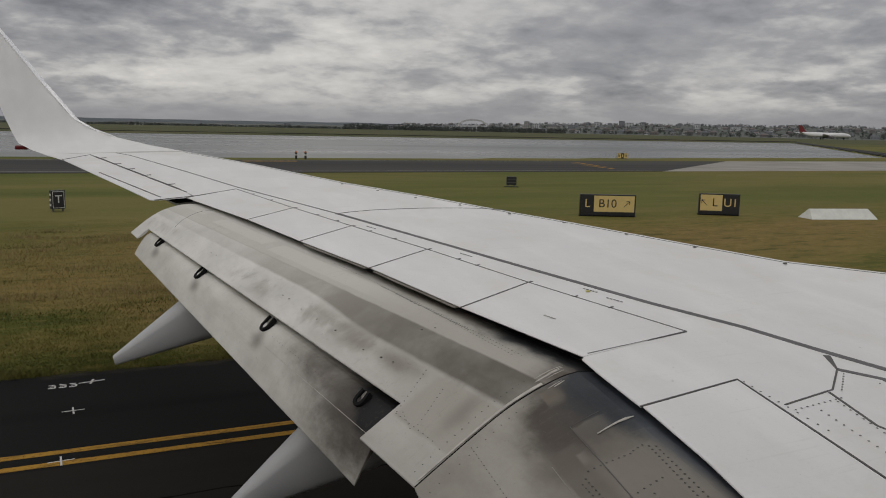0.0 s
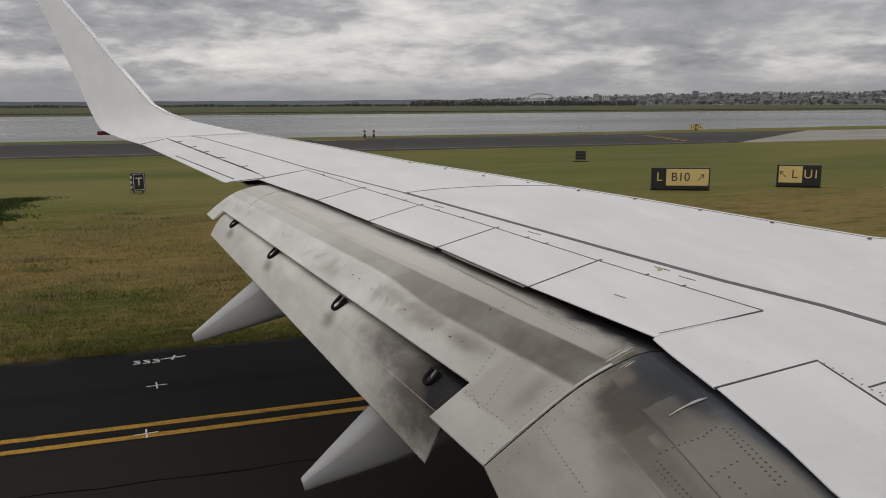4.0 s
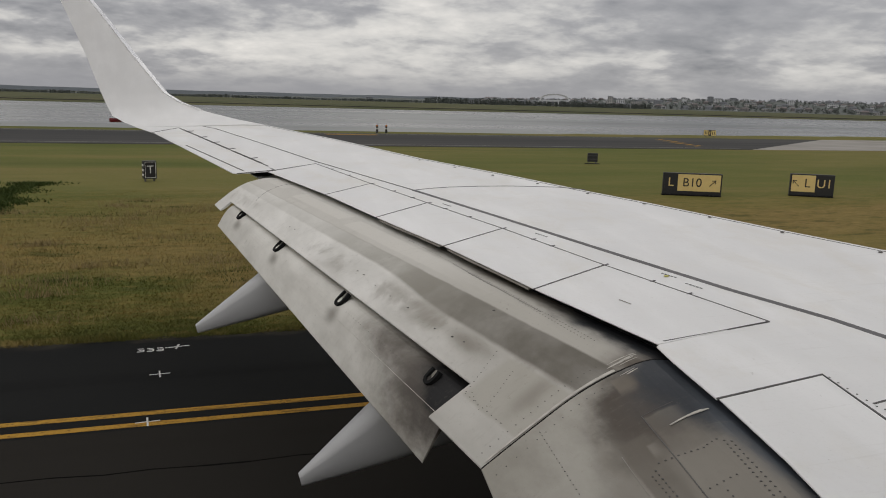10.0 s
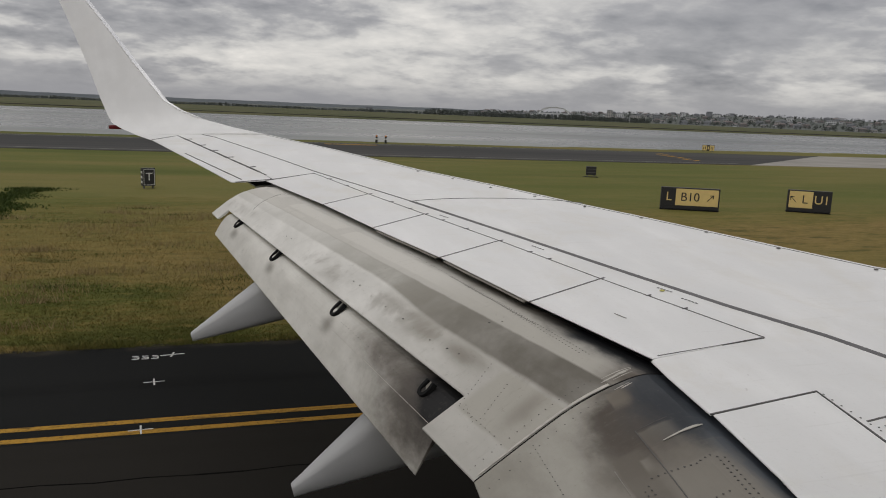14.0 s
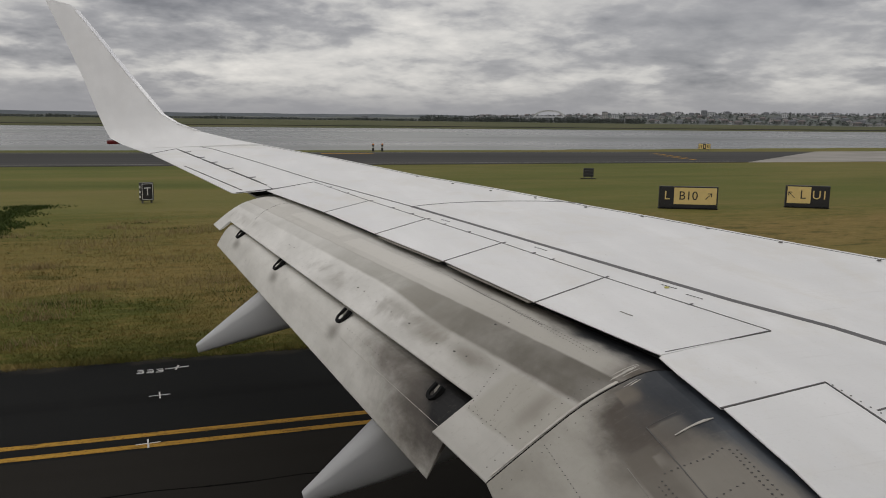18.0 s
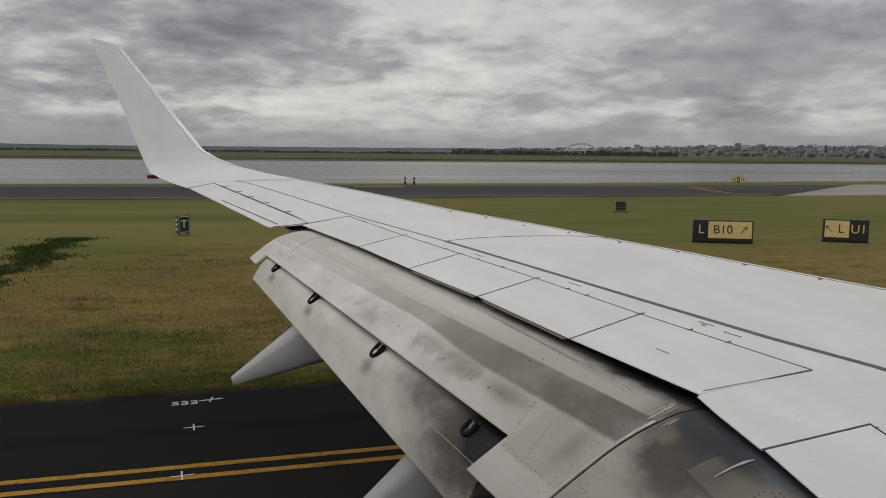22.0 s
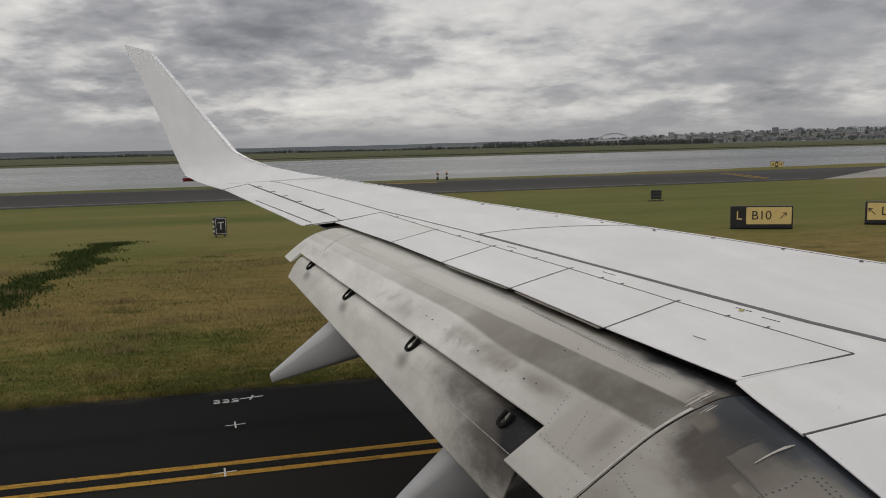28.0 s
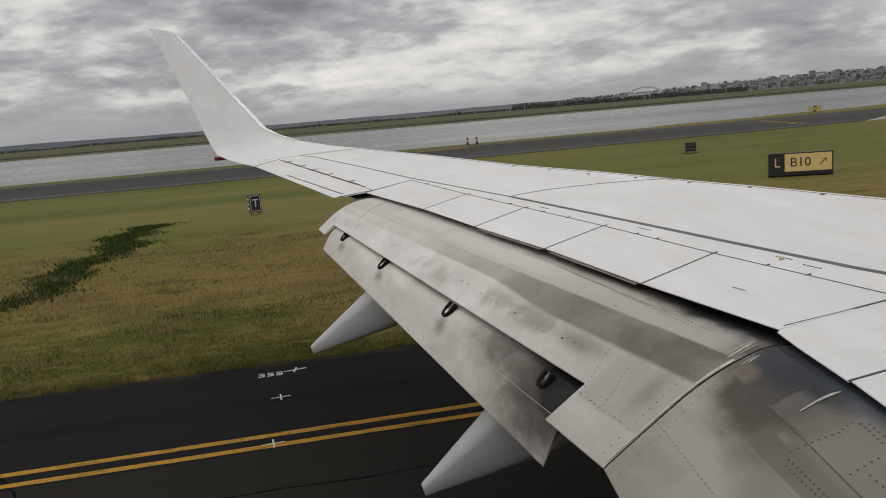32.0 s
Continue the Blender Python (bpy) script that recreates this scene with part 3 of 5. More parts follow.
LE = [(9.0, 0.4), (7.3, 3.3), (6.38, 4.72), (5.77, 5.33), (5.36, 6.1), (4.73, 7.36), (4.35, 8.05), (3.77, 9.21), (3.03, 10.52), (2.17, 12.45), (1.27, 14.25)]
HINGE = [(1.52, 10.3), (1.95, 8.9), (2.32, 7.81), (2.71, 6.66), (3.09, 5.42), (3.55, 4.07)]
SPTE = [(0.86, 9.81), (1.35, 8.39), (1.66, 7.29), (2.0, 6.2), (2.3, 5.0), (2.62, 3.90)]
REAR = [(2.95, 0.4), (3.12, 2.24), (3.22, 2.87), (3.29, 3.32), (2.53, 3.21), (2.57, 3.66), (2.60, 3.88), (2.66, 3.93)]
TIP = [(1.52, 10.3), (0.98, 9.90), (0.90, 10.21), (-0.24, 14.06), (-0.63, 13.52), (-0.93, 14.25)]
skin = LE[::-1] + REAR + HINGE[::-1] + TIP[1:]
upper = plate("upper_skin", skin, M_WING, plane_thing, 0.006)
lower_pts = LE[::-1] + [(2.7, 0.4), (2.75, 3.3), (3.0, 4.1), (1.6, 9.6), (1.2, 10.6), (0.5, 13.6), (0.3, 14.25)]
plate("lower_skin", lower_pts, M_FAIR, plane_thing, 0.06, -0.42)
# nose of the wing, rounded
loops = []
for i, (x, y) in enumerate(LE):
    r = 0.24 - 0.012 * i
    n = Vector((0.89, 0.45))
    lp = []
    for k in range(9):
        a = math.pi * (k / 8) - math.pi / 2
        out_, up_ = math.cos(a) * r * 0.9 - 0.03, math.sin(a) * r
        lp.append((x + n.x * out_, y + n.y * out_, plane_z(x, y) - r - 0.004 + up_))
    loops.append(lp)
loft("leading_edge", loops, M_METAL, plane_thing, "bare metal leading edge")
# spoilers, each a panel of its own
for i in range(5):
    q = [HINGE[i], HINGE[i + 1], SPTE[i + 1], SPTE[i]]
    plate("spoiler", q, M_WING, plane_thing, 0.006, 0.004, 0.007)
plate("ground_spoiler", [(2.53, 3.21), (3.29, 3.32), (3.22, 2.87), (3.12, 2.24), (2.95, 0.4), (2.2, 0.4), (2.38, 2.28), (2.45, 2.62)], M_WING, plane_thing, 0.006, 0.004, 0.010)
# dark structure below the gaps
plate("spoiler_bay", [(1.60, 10.25), (2.05, 8.9), (2.42, 7.8), (2.81, 6.66), (3.19, 5.42), (3.62, 4.1), (2.95, 4.0), (2.62, 5.0), (2.3, 6.2), (1.96, 7.29), (1.65, 8.39), (1.18, 9.8)], M_DARK, plane_thing, 0.03, -0.045)
plate("ground_spoiler_bay", [(2.65, 3.15), (3.35, 3.35), (3.3, 2.87), (3.2, 2.24), (3.05, 0.5), (2.35, 0.5), (2.5, 2.28)], M_DARK, plane_thing, 0.2, -0.06)
# aileron and its tab
plate("aileron", [(-0.24, 14.06), (0.90, 10.21), (0.955, 9.90), (0.85, 9.825), (0.50, 9.74), (0.44, 9.78), (0.16, 10.78), (-0.63, 13.52)], M_WING, plane_thing, 0.008, 0.002, 0.010)
plate("aileron_bay", [(-0.16, 14.0), (1.0, 10.2), (0.95, 9.98), (0.75, 9.9), (-0.35, 13.6)], M_DARK, plane_thing, 0.02, -0.055)
strip("tab_gap", [(-0.10, 12.07), (0.58, 9.92)], 0.02, M_LINE, plane_thing, 0.005)
for f in (0.06, 0.36, 0.68):
    x, y = -0.24 + 1.14 * f, 14.06 - 3.85 * f
    strip("hinge_cover", [(x, y), (x + 0.30, y - 1.0)], 0.034, M_LINE, plane_thing, 0.006)
for f in (0.12, 0.30, 0.45, 0.62, 0.84):
    x, y = -0.24 + 1.14 * f, 14.06 - 3.85 * f
    strip("hinge_bracket", [(x - 0.02, y - 0.02), (x + 0.10, y + 0.04)], 0.018, M_SEAL, plane_thing, 0.008)
# seams
for i in range(5):
    strip("panel_gap", [HINGE[i], HINGE[i + 1]], 0.012, M_LINE, plane_thing, 0.006)
for i in range(5):
    strip("panel_gap", [HINGE[i], SPTE[i]], (0.010, 0.006, 0.010, 0.011, 0.013)[i], M_LINE, plane_thing, 0.0065)
strip("panel_gap", [(3.55, 4.07), (3.1, 4.0), (2.68, 3.94)], [0.012, 0.004, 0.008], M_LINE, plane_thing, 0.006)
strip("panel_gap", [(2.53, 3.21), (3.29, 3.32), (3.22, 2.87), (3.12, 2.24), (2.95, 0.5)], 0.012, M_LINE, plane_thing, 0.006)
strip("panel_gap", [(-0.63, 13.52), (-0.24, 14.06)], 0.018, M_LINE, plane_thing, 0.006)
strip("panel_gap", [(-0.24, 14.06), (0.90, 10.21)], 0.018, M_LINE, plane_thing, 0.006)
strip("panel_gap", [(1.52, 10.3), (0.98, 9.92), (0.5, 9.75)], 0.020, M_LINE, plane_thing, 0.006)
SPAR = [(-0.29, 15.3), (0.36, 13.9), (1.0, 12.1), (1.55, 10.47), (2.35, 8.47)]
SPAR2 = [(2.35, 8.47), (2.88, 7.0), (3.35, 5.67), (3.71, 4.68), (4.0, 4.02), (4.14, 3.55), (4.36, 2.9), (5.0, 0.6)]
strip("spar_seam", [(-0.05, 14.6)] + SPAR[1:], 0.020, M_LINE, plane_thing)
strip("spar_seal", SPAR2, [0.05, 0.05, 0.055, 0.055, 0.055, 0.055, 0.055, 0.055], M_SEAL, plane_thing)
strip("skin_joint", [(2.35, 8.47), (2.55, 8.53), (2.81, 8.57), (3.15, 8.56), (3.49, 8.52), (3.85, 8.43), (4.13, 8.33), (4.33, 8.17)], 0.014, M_LINE, plane_thing)
strip("skin_joint", [(4.12, 3.43), (3.99, 3.24), (3.71, 3.03), (3.29, 2.97)], [0.045, 0.012, 0.012, 0.012], M_LINE, plane_thing)
strip("skin_joint", [(3.99, 3.24), (4.13, 3.04), (4.10, 2.6)], 0.04, M_SEAL, plane_thing)
strip("skin_joint", [(3.66, 3.01), (3.55, 2.62), (3.62, 2.3)], 0.015, M_LINE, plane_thing)
for i in range(1, 5):
    strip("hinge_seam", [(HINGE[i][0], HINGE[i][1]), (HINGE[i][0] + 0.05, HINGE[i][1] + 0.03)], 0.02, M_SEAL, plane_thing)


def dot(name, x, y, z, r, mat, parent, label=""):
    bm = bmesh.new()
    bmesh.ops.create_cone(bm, cap_ends=True, segments=8, radius1=r, radius2=r * 0.8, depth=r * 0.35, matrix=Matrix.Translation((x, y, z)))
    return part(name, bm, mat, parent, label)


for x, y in ((3.0, 10.43), (3.31, 9.82), (3.61, 9.21), (3.96, 8.63), (4.3, 8.0), (4.67, 7.41), (5.01, 6.73), (5.33, 6.06), (5.72, 5.3)):
    x, y = x - 0.05, y - 0.05
    dot("stud", x, y, plane_z(x, y) + 0.008, 0.020, M_RIVET, plane_thing)
strip("leading_edge_seam", [(x - 0.05, y - 0.03) for x, y in LE[1:]], 0.010, M_SEAL, plane_thing)
# actuator covers along the spoiler hinge
for i in range(5):
    for f in ((0.30, 0.62), (0.42, 0.75), (0.25, 0.58), (0.33, 0.52), (0.33, 0.56))[i]:
        x = HINGE[i][0] * (1 - f) + HINGE[i + 1][0] * f
        y = HINGE[i][1] * (1 - f) + HINGE[i + 1][1] * f
        strip("hinge_bracket", [(x - 0.016, y - 0.006), (x + 0.036, y + 0.011)], 0.009, M_SEAL, plane_thing, 0.008)
# rivet rows by the wing root
k = 0
for (a, b, n) in (((4.0, 3.20), (3.72, 2.98), 8), ((3.66, 2.93), (3.25, 2.90), 9), ((3.30, 3.28), (3.26, 2.60), 10), ((3.60, 2.9), (3.50, 2.5), 8), ((3.42, 2.85), (3.33, 2.35), 9), ((4.05, 3.0), (3.95, 2.5), 8)):
    for j in range(n):
        x, y = a[0] + (b[0] - a[0]) * j / n, a[1] + (b[1] - a[1]) * j / n
        dot("rivet", x, y, plane_z(x, y) + 0.003, 0.006, M_RIVET, plane_thing)
# stencil writing by the spar, too small to read, and a yellow tie-down mark
for x, y, l in ((3.43, 5.14, 0.13), (3.47, 4.88, 0.14), (2.95, 6.45, 0.16), (2.47, 7.75, 0.14)):
    for j in range(5):
        px, py = x + 0.009 * j * 1.2, y - l * j / 5
        strip("stencil_bar", [(px, py), (px + 0.006, py - l / 8)], 0.013, M_SEAL, plane_thing, 0.004, 0.003)
bm = bmesh.new()
bmesh.ops.create_uvsphere(bm, u_segments=10, v_segments=6, radius=0.018, matrix=Matrix.Translation((3.42, 5.06, plane_z(3.42, 5.06) + 0.006)) @ Matrix.Diagonal((1.2, 1, 0.35, 1)))
M_YDOT = plain("yellow_fitting", (0.50, 0.46, 0.13), 0.6)
part("tie_down_fitting", bm, M_YDOT, plane_thing, "small yellow fitting", True)
strip("stencil_bar", [(2.79, 4.66), (2.825, 4.56)], 0.008, M_PATCH, plane_thing, 0.008, 0.003)

# ---- winglet ----
WL = [((1.27, 14.25, plane_z(1.27, 14.25)), (-0.93, 14.25, plane_z(-0.93, 14.25)), 0.0),
      ((0.74, 14.80, 3.46), (-1.16, 14.82, 3.37), 0.02),
      ((0.17, 15.20, 3.59), (-1.38, 15.30, 3.46), 0.04),
      ((-0.16, 15.38, 3.72), (-1.47, 15.45, 3.62), 0.05),
      ((-0.43, 15.50, 3.88), (-1.58, 15.55, 3.88), 0.06),
      ((-0.97, 15.75, 4.57), (-1.81, 15.76, 4.51), 0.06),
      ((-1.42, 15.95, 5.18), (-2.10, 15.98, 5.20), 0.06),
      ((-1.86, 16.16, 5.74), (-2.36, 16.17, 5.78), 0.05),
      ((-1.99, 16.20, 5.84), (-2.42, 16.21, 5.94), 0.03)]
loops, edge = [], []
for i, (a, b, _) in enumerate(WL):
    a, b = Vector(a), Vector(b)
    p, q = WL[max(0, i - 1)], WL[min(len(WL) - 1, i + 1)]
    along = (Vector(q[0]) + Vector(q[1]) - Vector(p[0]) - Vector(p[1])).normalized()
    nrm = along.cross((b - a)).normalized()
    out_ = nrm if (nrm.y > 0 if i >= 3 else nrm.z < 0) else -nrm
    ch = (b - a).length
    t = max(0.055 * ch, 0.05)
    lp = []
    for f, th in ((0, 0.0), (0.04, 0.02), (0.2, 0.035), (0.5, 0.02), (1, 0.0)):
        lp.append(a + (b - a) * f - out_ * th * ch * (0.35 if i < 2 else 0.6))
    for f, th in ((0.9, 0.2), (0.5, 0.8), (0.25, 1.0), (0.05, 0.6)):
        lp.append(a + (b - a) * f + out_ * t * th)
    loops.append(lp)
    d = (a - b).normalized()
    ins = -out_
    edge.append([a + d * 0.006, a + ins * 0.014 - d * 0.002, a - d * 0.070 + ins * (0.024 * ch + 0.010), a - d * 0.08 + out_ * 0.01, a + out_ * 0.02 - d * 0.01])
loft("winglet", loops, M_WINGLET, plane_thing)
loft("winglet_edge", edge[2:-1], M_EDGE, plane_thing, "bright leading edge strip")
bm = bmesh.new()
box(bm, -1.43, 15.20, 3.355, -1.22, 15.30, 3.425, 0.02)
part("navigation_light", bm, M_RED, plane_thing, "red navigation light")

# ---- flaps ----
IN_P = [(2.80, 2.40), (2.55, 2.44), (2.32, 2.38), (2.07, 2.263), (1.80, 2.085), (1.51, 1.88)]
OUT_P = [(1.12, 2.90), (0.86, 2.922), (0.62, 2.868), (0.46, 2.785), (0.345, 2.70), (0.23, 2.605)]


def lerp(a, b, f):
    return a + (b - a) * f


def flap_section(y, y0, y1, p0, p1, last, first=1):
    f = (y - y0) / (y1 - y0)
    pts = [(lerp(a[0], b[0], f), lerp(a[1], b[1], f)) for a, b in zip(p0, p1)]
    # smooth the chord line
    fine = []
    n = len(pts) - 1
    for i in range(n):
        pm, p, q, pn = pts[max(0, i - 1)], pts[i], pts[i + 1], pts[min(n, i + 2)]
        for s in (0, 0.25, 0.5, 0.75):
            h = [0.5 * ((2 * p[c]) + (-pm[c] + q[c]) * s + (2 * pm[c] - 5 * p[c] + 4 * q[c] - pn[c]) * s * s + (-pm[c] + 3 * p[c] - 3 * q[c] + pn[c]) * s ** 3) for c in (0, 1)]
            fine.append(tuple(h))
    fine.append(pts[-1])
    return fine[(first - 1) * 4:(last - 1) * 4 + 1]


def flap(name, ys, y0, y1, p0, p1, last, mat, thick, label="", full=None, first=1):
    """A flap: upper skin by sections, lower skin below it, thinning to its trailing edge."""
    full = full or len(p0)
    verts, faces, uvs = [], [], []
    rows = []
    for y in ys:
        up = flap_section(y, y0, y1, p0, p1, last, first)
        n = len(up)
        top = [(x, y, z) for x, z in up]
        low = [(x + 0.3 * thick * (1 - i / (n - 1)), y, z - 0.008 - thick * math.sin(math.pi * min(1, 0.25 + 0.75 * i / (n - 1)))) for i, (x, z) in enumerate(up)]
        rows.append((top, low))
    n = len(rows[0][0])
    span = (full - 1) * 4
    for r, (top, low) in enumerate(rows):
        for i, v in enumerate(top):
            verts.append(v), uvs.append((r / (len(rows) - 1), (i + 4 * first - 4) / span))
        for i, v in enumerate(low):
            verts.append(v), uvs.append((r / (len(rows) - 1), (i + 4 * first - 4) / span))
    w = 2 * n
    for r in range(len(rows) - 1):
        for i in range(n - 1):
            faces.append((r * w + i, r * w + i + 1, (r + 1) * w + i + 1, (r + 1) * w + i))
            faces.append((r * w + n + i, (r + 1) * w + n + i, (r + 1) * w + n + i + 1, r * w + n + i + 1))
        faces.append((r * w, (r + 1) * w, (r + 1) * w + n, r * w + n))
        faces.append((r * w + n - 1, r * w + 2 * n - 1, (r + 1) * w + 2 * n - 1, (r + 1) * w + n - 1))
    for r in (0, len(rows) - 1):
        for i in range(n - 1):
            faces.append((r * w + i, r * w + n + i, r * w + n + i + 1, r * w + i + 1))
    ob = mesh_ob(name, verts, faces, mat, plane_thing, label, False, uvs)
    bm = bmesh.new()
    bm.from_mesh(ob.data)
    bmesh.ops.recalc_face_normals(bm, faces=bm.faces)
    bm.to_mesh(ob.data)
    bm.free()
    return ob


def steps(a, b, n):
    return [a + (b - a) * i / n for i in range(n + 1)]


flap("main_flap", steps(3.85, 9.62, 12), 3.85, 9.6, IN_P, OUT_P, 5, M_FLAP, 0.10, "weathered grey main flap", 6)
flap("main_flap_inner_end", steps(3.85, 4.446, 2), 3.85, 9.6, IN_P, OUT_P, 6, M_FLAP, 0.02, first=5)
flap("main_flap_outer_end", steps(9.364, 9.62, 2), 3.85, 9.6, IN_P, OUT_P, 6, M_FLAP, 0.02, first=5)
AFT_IN = [(1.80, 2.06), (1.66, 2.07), (1.54, 2.01), (1.44, 1.87), (1.34, 1.66)]
AFT_OUT = [(0.52, 2.62), (0.43, 2.63), (0.37, 2.59), (0.31, 2.51), (0.25, 2.40)]
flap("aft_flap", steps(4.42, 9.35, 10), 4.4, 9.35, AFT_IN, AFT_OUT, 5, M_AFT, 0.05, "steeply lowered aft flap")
IB_IN = [(x - 0.38, z - 0.22) for x, z in IN_P]
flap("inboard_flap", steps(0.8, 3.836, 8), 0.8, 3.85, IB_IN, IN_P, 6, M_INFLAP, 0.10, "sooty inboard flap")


def on_flap(y, v, p0=IN_P, p1=OUT_P, y0=3.85, y1=9.6, lift=0.004):
    pts = flap_section(y, y0, y1, p0, p1, len(p0))
    s = v * (len(pts) - 1)
    i = min(len(pts) - 2, int(s))
    f = s - i
    return Vector((lerp(pts[i][0], pts[i + 1][0], f), y, lerp(pts[i][1], pts[i + 1][1], f) + lift))


def ribbon(name, path, width, mat, thick=0.012, label=""):
    """A raised strip along points; width is spanwise, one number or one per point."""
    ws = width if isinstance(width, (list, tuple)) else [width] * len(path)
    loops = []
    for i, p in enumerate(path):
        d = (path[min(len(path) - 1, i + 1)] - path[max(0, i - 1)]).normalized()
        side = d.cross(Vector((0, 0, 1))).normalized() * ws[i] / 2
        up = side.cross(d).normalized() * thick
        loops.append([p - side, p + side, p + side * 0.8 + up, p - side * 0.8 + up])
    return loft(name, loops, mat, plane_thing, label, smooth=False)


# the joint between the flaps
ribbon("skin_seam", [on_flap(lerp(9.21, 8.95, k / 10), lerp(0.12, 0.58, k / 10), lift=0.0) for k in range(11)], [0.018, 0.016, 0.014, 0.012, 0.006, 0.005, 0.008, 0.008, 0.004, 0.004, 0.010], M_RIVET, 0.001)
ribbon("skin_seam", [on_flap(lerp(5.85, 4.72, k / 12), lerp(0.187, 0.250, k / 12), lift=0.0) for k in range(13)], 0.006, M_RIVET, 0.001)
IB = (IB_IN, IN_P, 0.8, 3.85)
ribbon("flap_end_seal", [on_flap(3.862, v) for v in steps(0.40, 0.97, 12)], [0.030, 0.032, 0.030, 0.028, 0.026, 0.025, 0.024, 0.023, 0.021, 0.020, 0.018, 0.016, 0.014], M_SCRAPE, 0.002, "bare metal seal at the flap's end")
ribbon("flap_gap", [on_flap(3.843, v, lift=-0.003) for v in steps(0.0, 1.0, 14)], 0.011, M_DARK, 0.005)


def flap_dots(name, pairs, mat=None):
    for (y, v, r) in pairs:
        p = on_flap(y, v) if y > 3.82 else on_flap(y, v, *IB)
        dot(name, p.x, p.y, p.z - 0.002, r, mat or M_RIVET, plane_thing)


def row(a, b, n, r):
    return [(lerp(a[0], b[0], k / n), lerp(a[1], b[1], k / n), r) for k in range(n + 1)]


flap_dots("rivet", row((4.54, 0.62), (4.41, 0.835), 9, 0.005) + row((4.40, 0.842), (4.02, 0.845), 8, 0.005) + row((4.30, 0.66), (4.20, 0.83), 8, 0.0045) + row((4.37, 0.825), (4.22, 0.855), 4, 0.004))
flap_dots("rivet", row((6.62, 0.142), (5.63, 0.188), 24, 0.0045) + row((5.6, 0.188), (4.2, 0.272), 46, 0.0048) + row((5.1, 0.238), (4.25, 0.298), 26, 0.0045) + row((5.6, 0.21), (5.3, 0.226), 6, 0.006))
flap_dots("rivet", row((3.96, 0.43), (3.93, 0.95), 16, 0.005) + row((3.76, 0.5), (3.70, 0.95), 12, 0.0045))
flap_dots("rivet", row((2.985, 0.52), (2.93, 0.35), 7, 0.0062) + row((2.94, 0.33), (2.95, 0.28), 2, 0.0062) + row((2.95, 0.545), (2.40, 0.54), 16, 0.0062) + row((2.92, 0.26), (2.45, 0.285), 14, 0.0062) + row((2.90, 0.235), (2.45, 0.255), 12, 0.006)
          + row((2.68, 0.47), (2.68, 0.33), 5, 0.0056) + row((2.62, 0.40), (2.45, 0.40), 4, 0.0056) + row((2.93, 0.565), (2.6, 0.56), 10, 0.005) + row((3.76, 0.78), (3.1, 0.775), 16, 0.0045))
flap_dots("access_plug", [(6.39, 0.65, 0.009), (6.28, 0.65, 0.009), (6.04, 0.67, 0.006), (5.79, 0.675, 0.007), (5.52, 0.675, 0.010), (5.12, 0.69, 0.008), (4.93, 0.675, 0.011), (4.81, 0.665, 0.008), (7.87, 0.64, 0.008), (7.76, 0.635, 0.008), (4.95, 0.41, 0.010), (4.90, 0.355, 0.007)])
for pts, wide, mat in ((((3.36, 0.30), (3.36, 0.452)), 0.004, M_LINE), (((3.36, 0.452), (2.96, 0.46), (2.45, 0.475)), 0.008, M_RIVET), (((3.17, 0.605), (2.70, 0.612)), 0.006, M_PATCH)):
    path = []
    for (ya, va), (yb, vb) in zip(pts[:-1], pts[1:]):
        path += [on_flap(lerp(ya, yb, k / 6), lerp(va, vb, k / 6), *IB, 0.0) for k in range(6)]
    path.append(on_flap(*pts[-1], *IB, 0.0))
    ribbon("skin_seam", path, wide, mat, 0.0012)
ribbon("guide_rail", [on_flap(lerp(3.185, 3.205, k / 5), lerp(0.39, 0.19, k / 5), *IB) for k in range(6)], [0.008, 0.010, 0.012, 0.018, 0.022, 0.006], M_SCRAPE, 0.003, "bare metal guide rail")
for y0, v0, v1, w in ((3.905, 0.41, 0.25, 0.026), (3.935, 0.39, 0.21, 0.013), (3.885, 0.36, 0.24, 0.010), (3.92, 0.33, 0.22, 0.016), (3.79, 0.40, 0.31, 0.010), (3.775, 0.37, 0.30, 0.016)):
    where = () if y0 > 3.82 else IB
    ribbon("wear_strip", [on_flap(y0 + 0.015 * k / 6, lerp(v0, v1, k / 6), *where) - Vector((0, 0, 0.003)) for k in range(7)],
           [w * q for q in (0.15, 0.55, 0.6, 0.75, 0.45, 0.5, 0.1)], M_SCRAPE, 0.0008, "scraped bare metal strip")


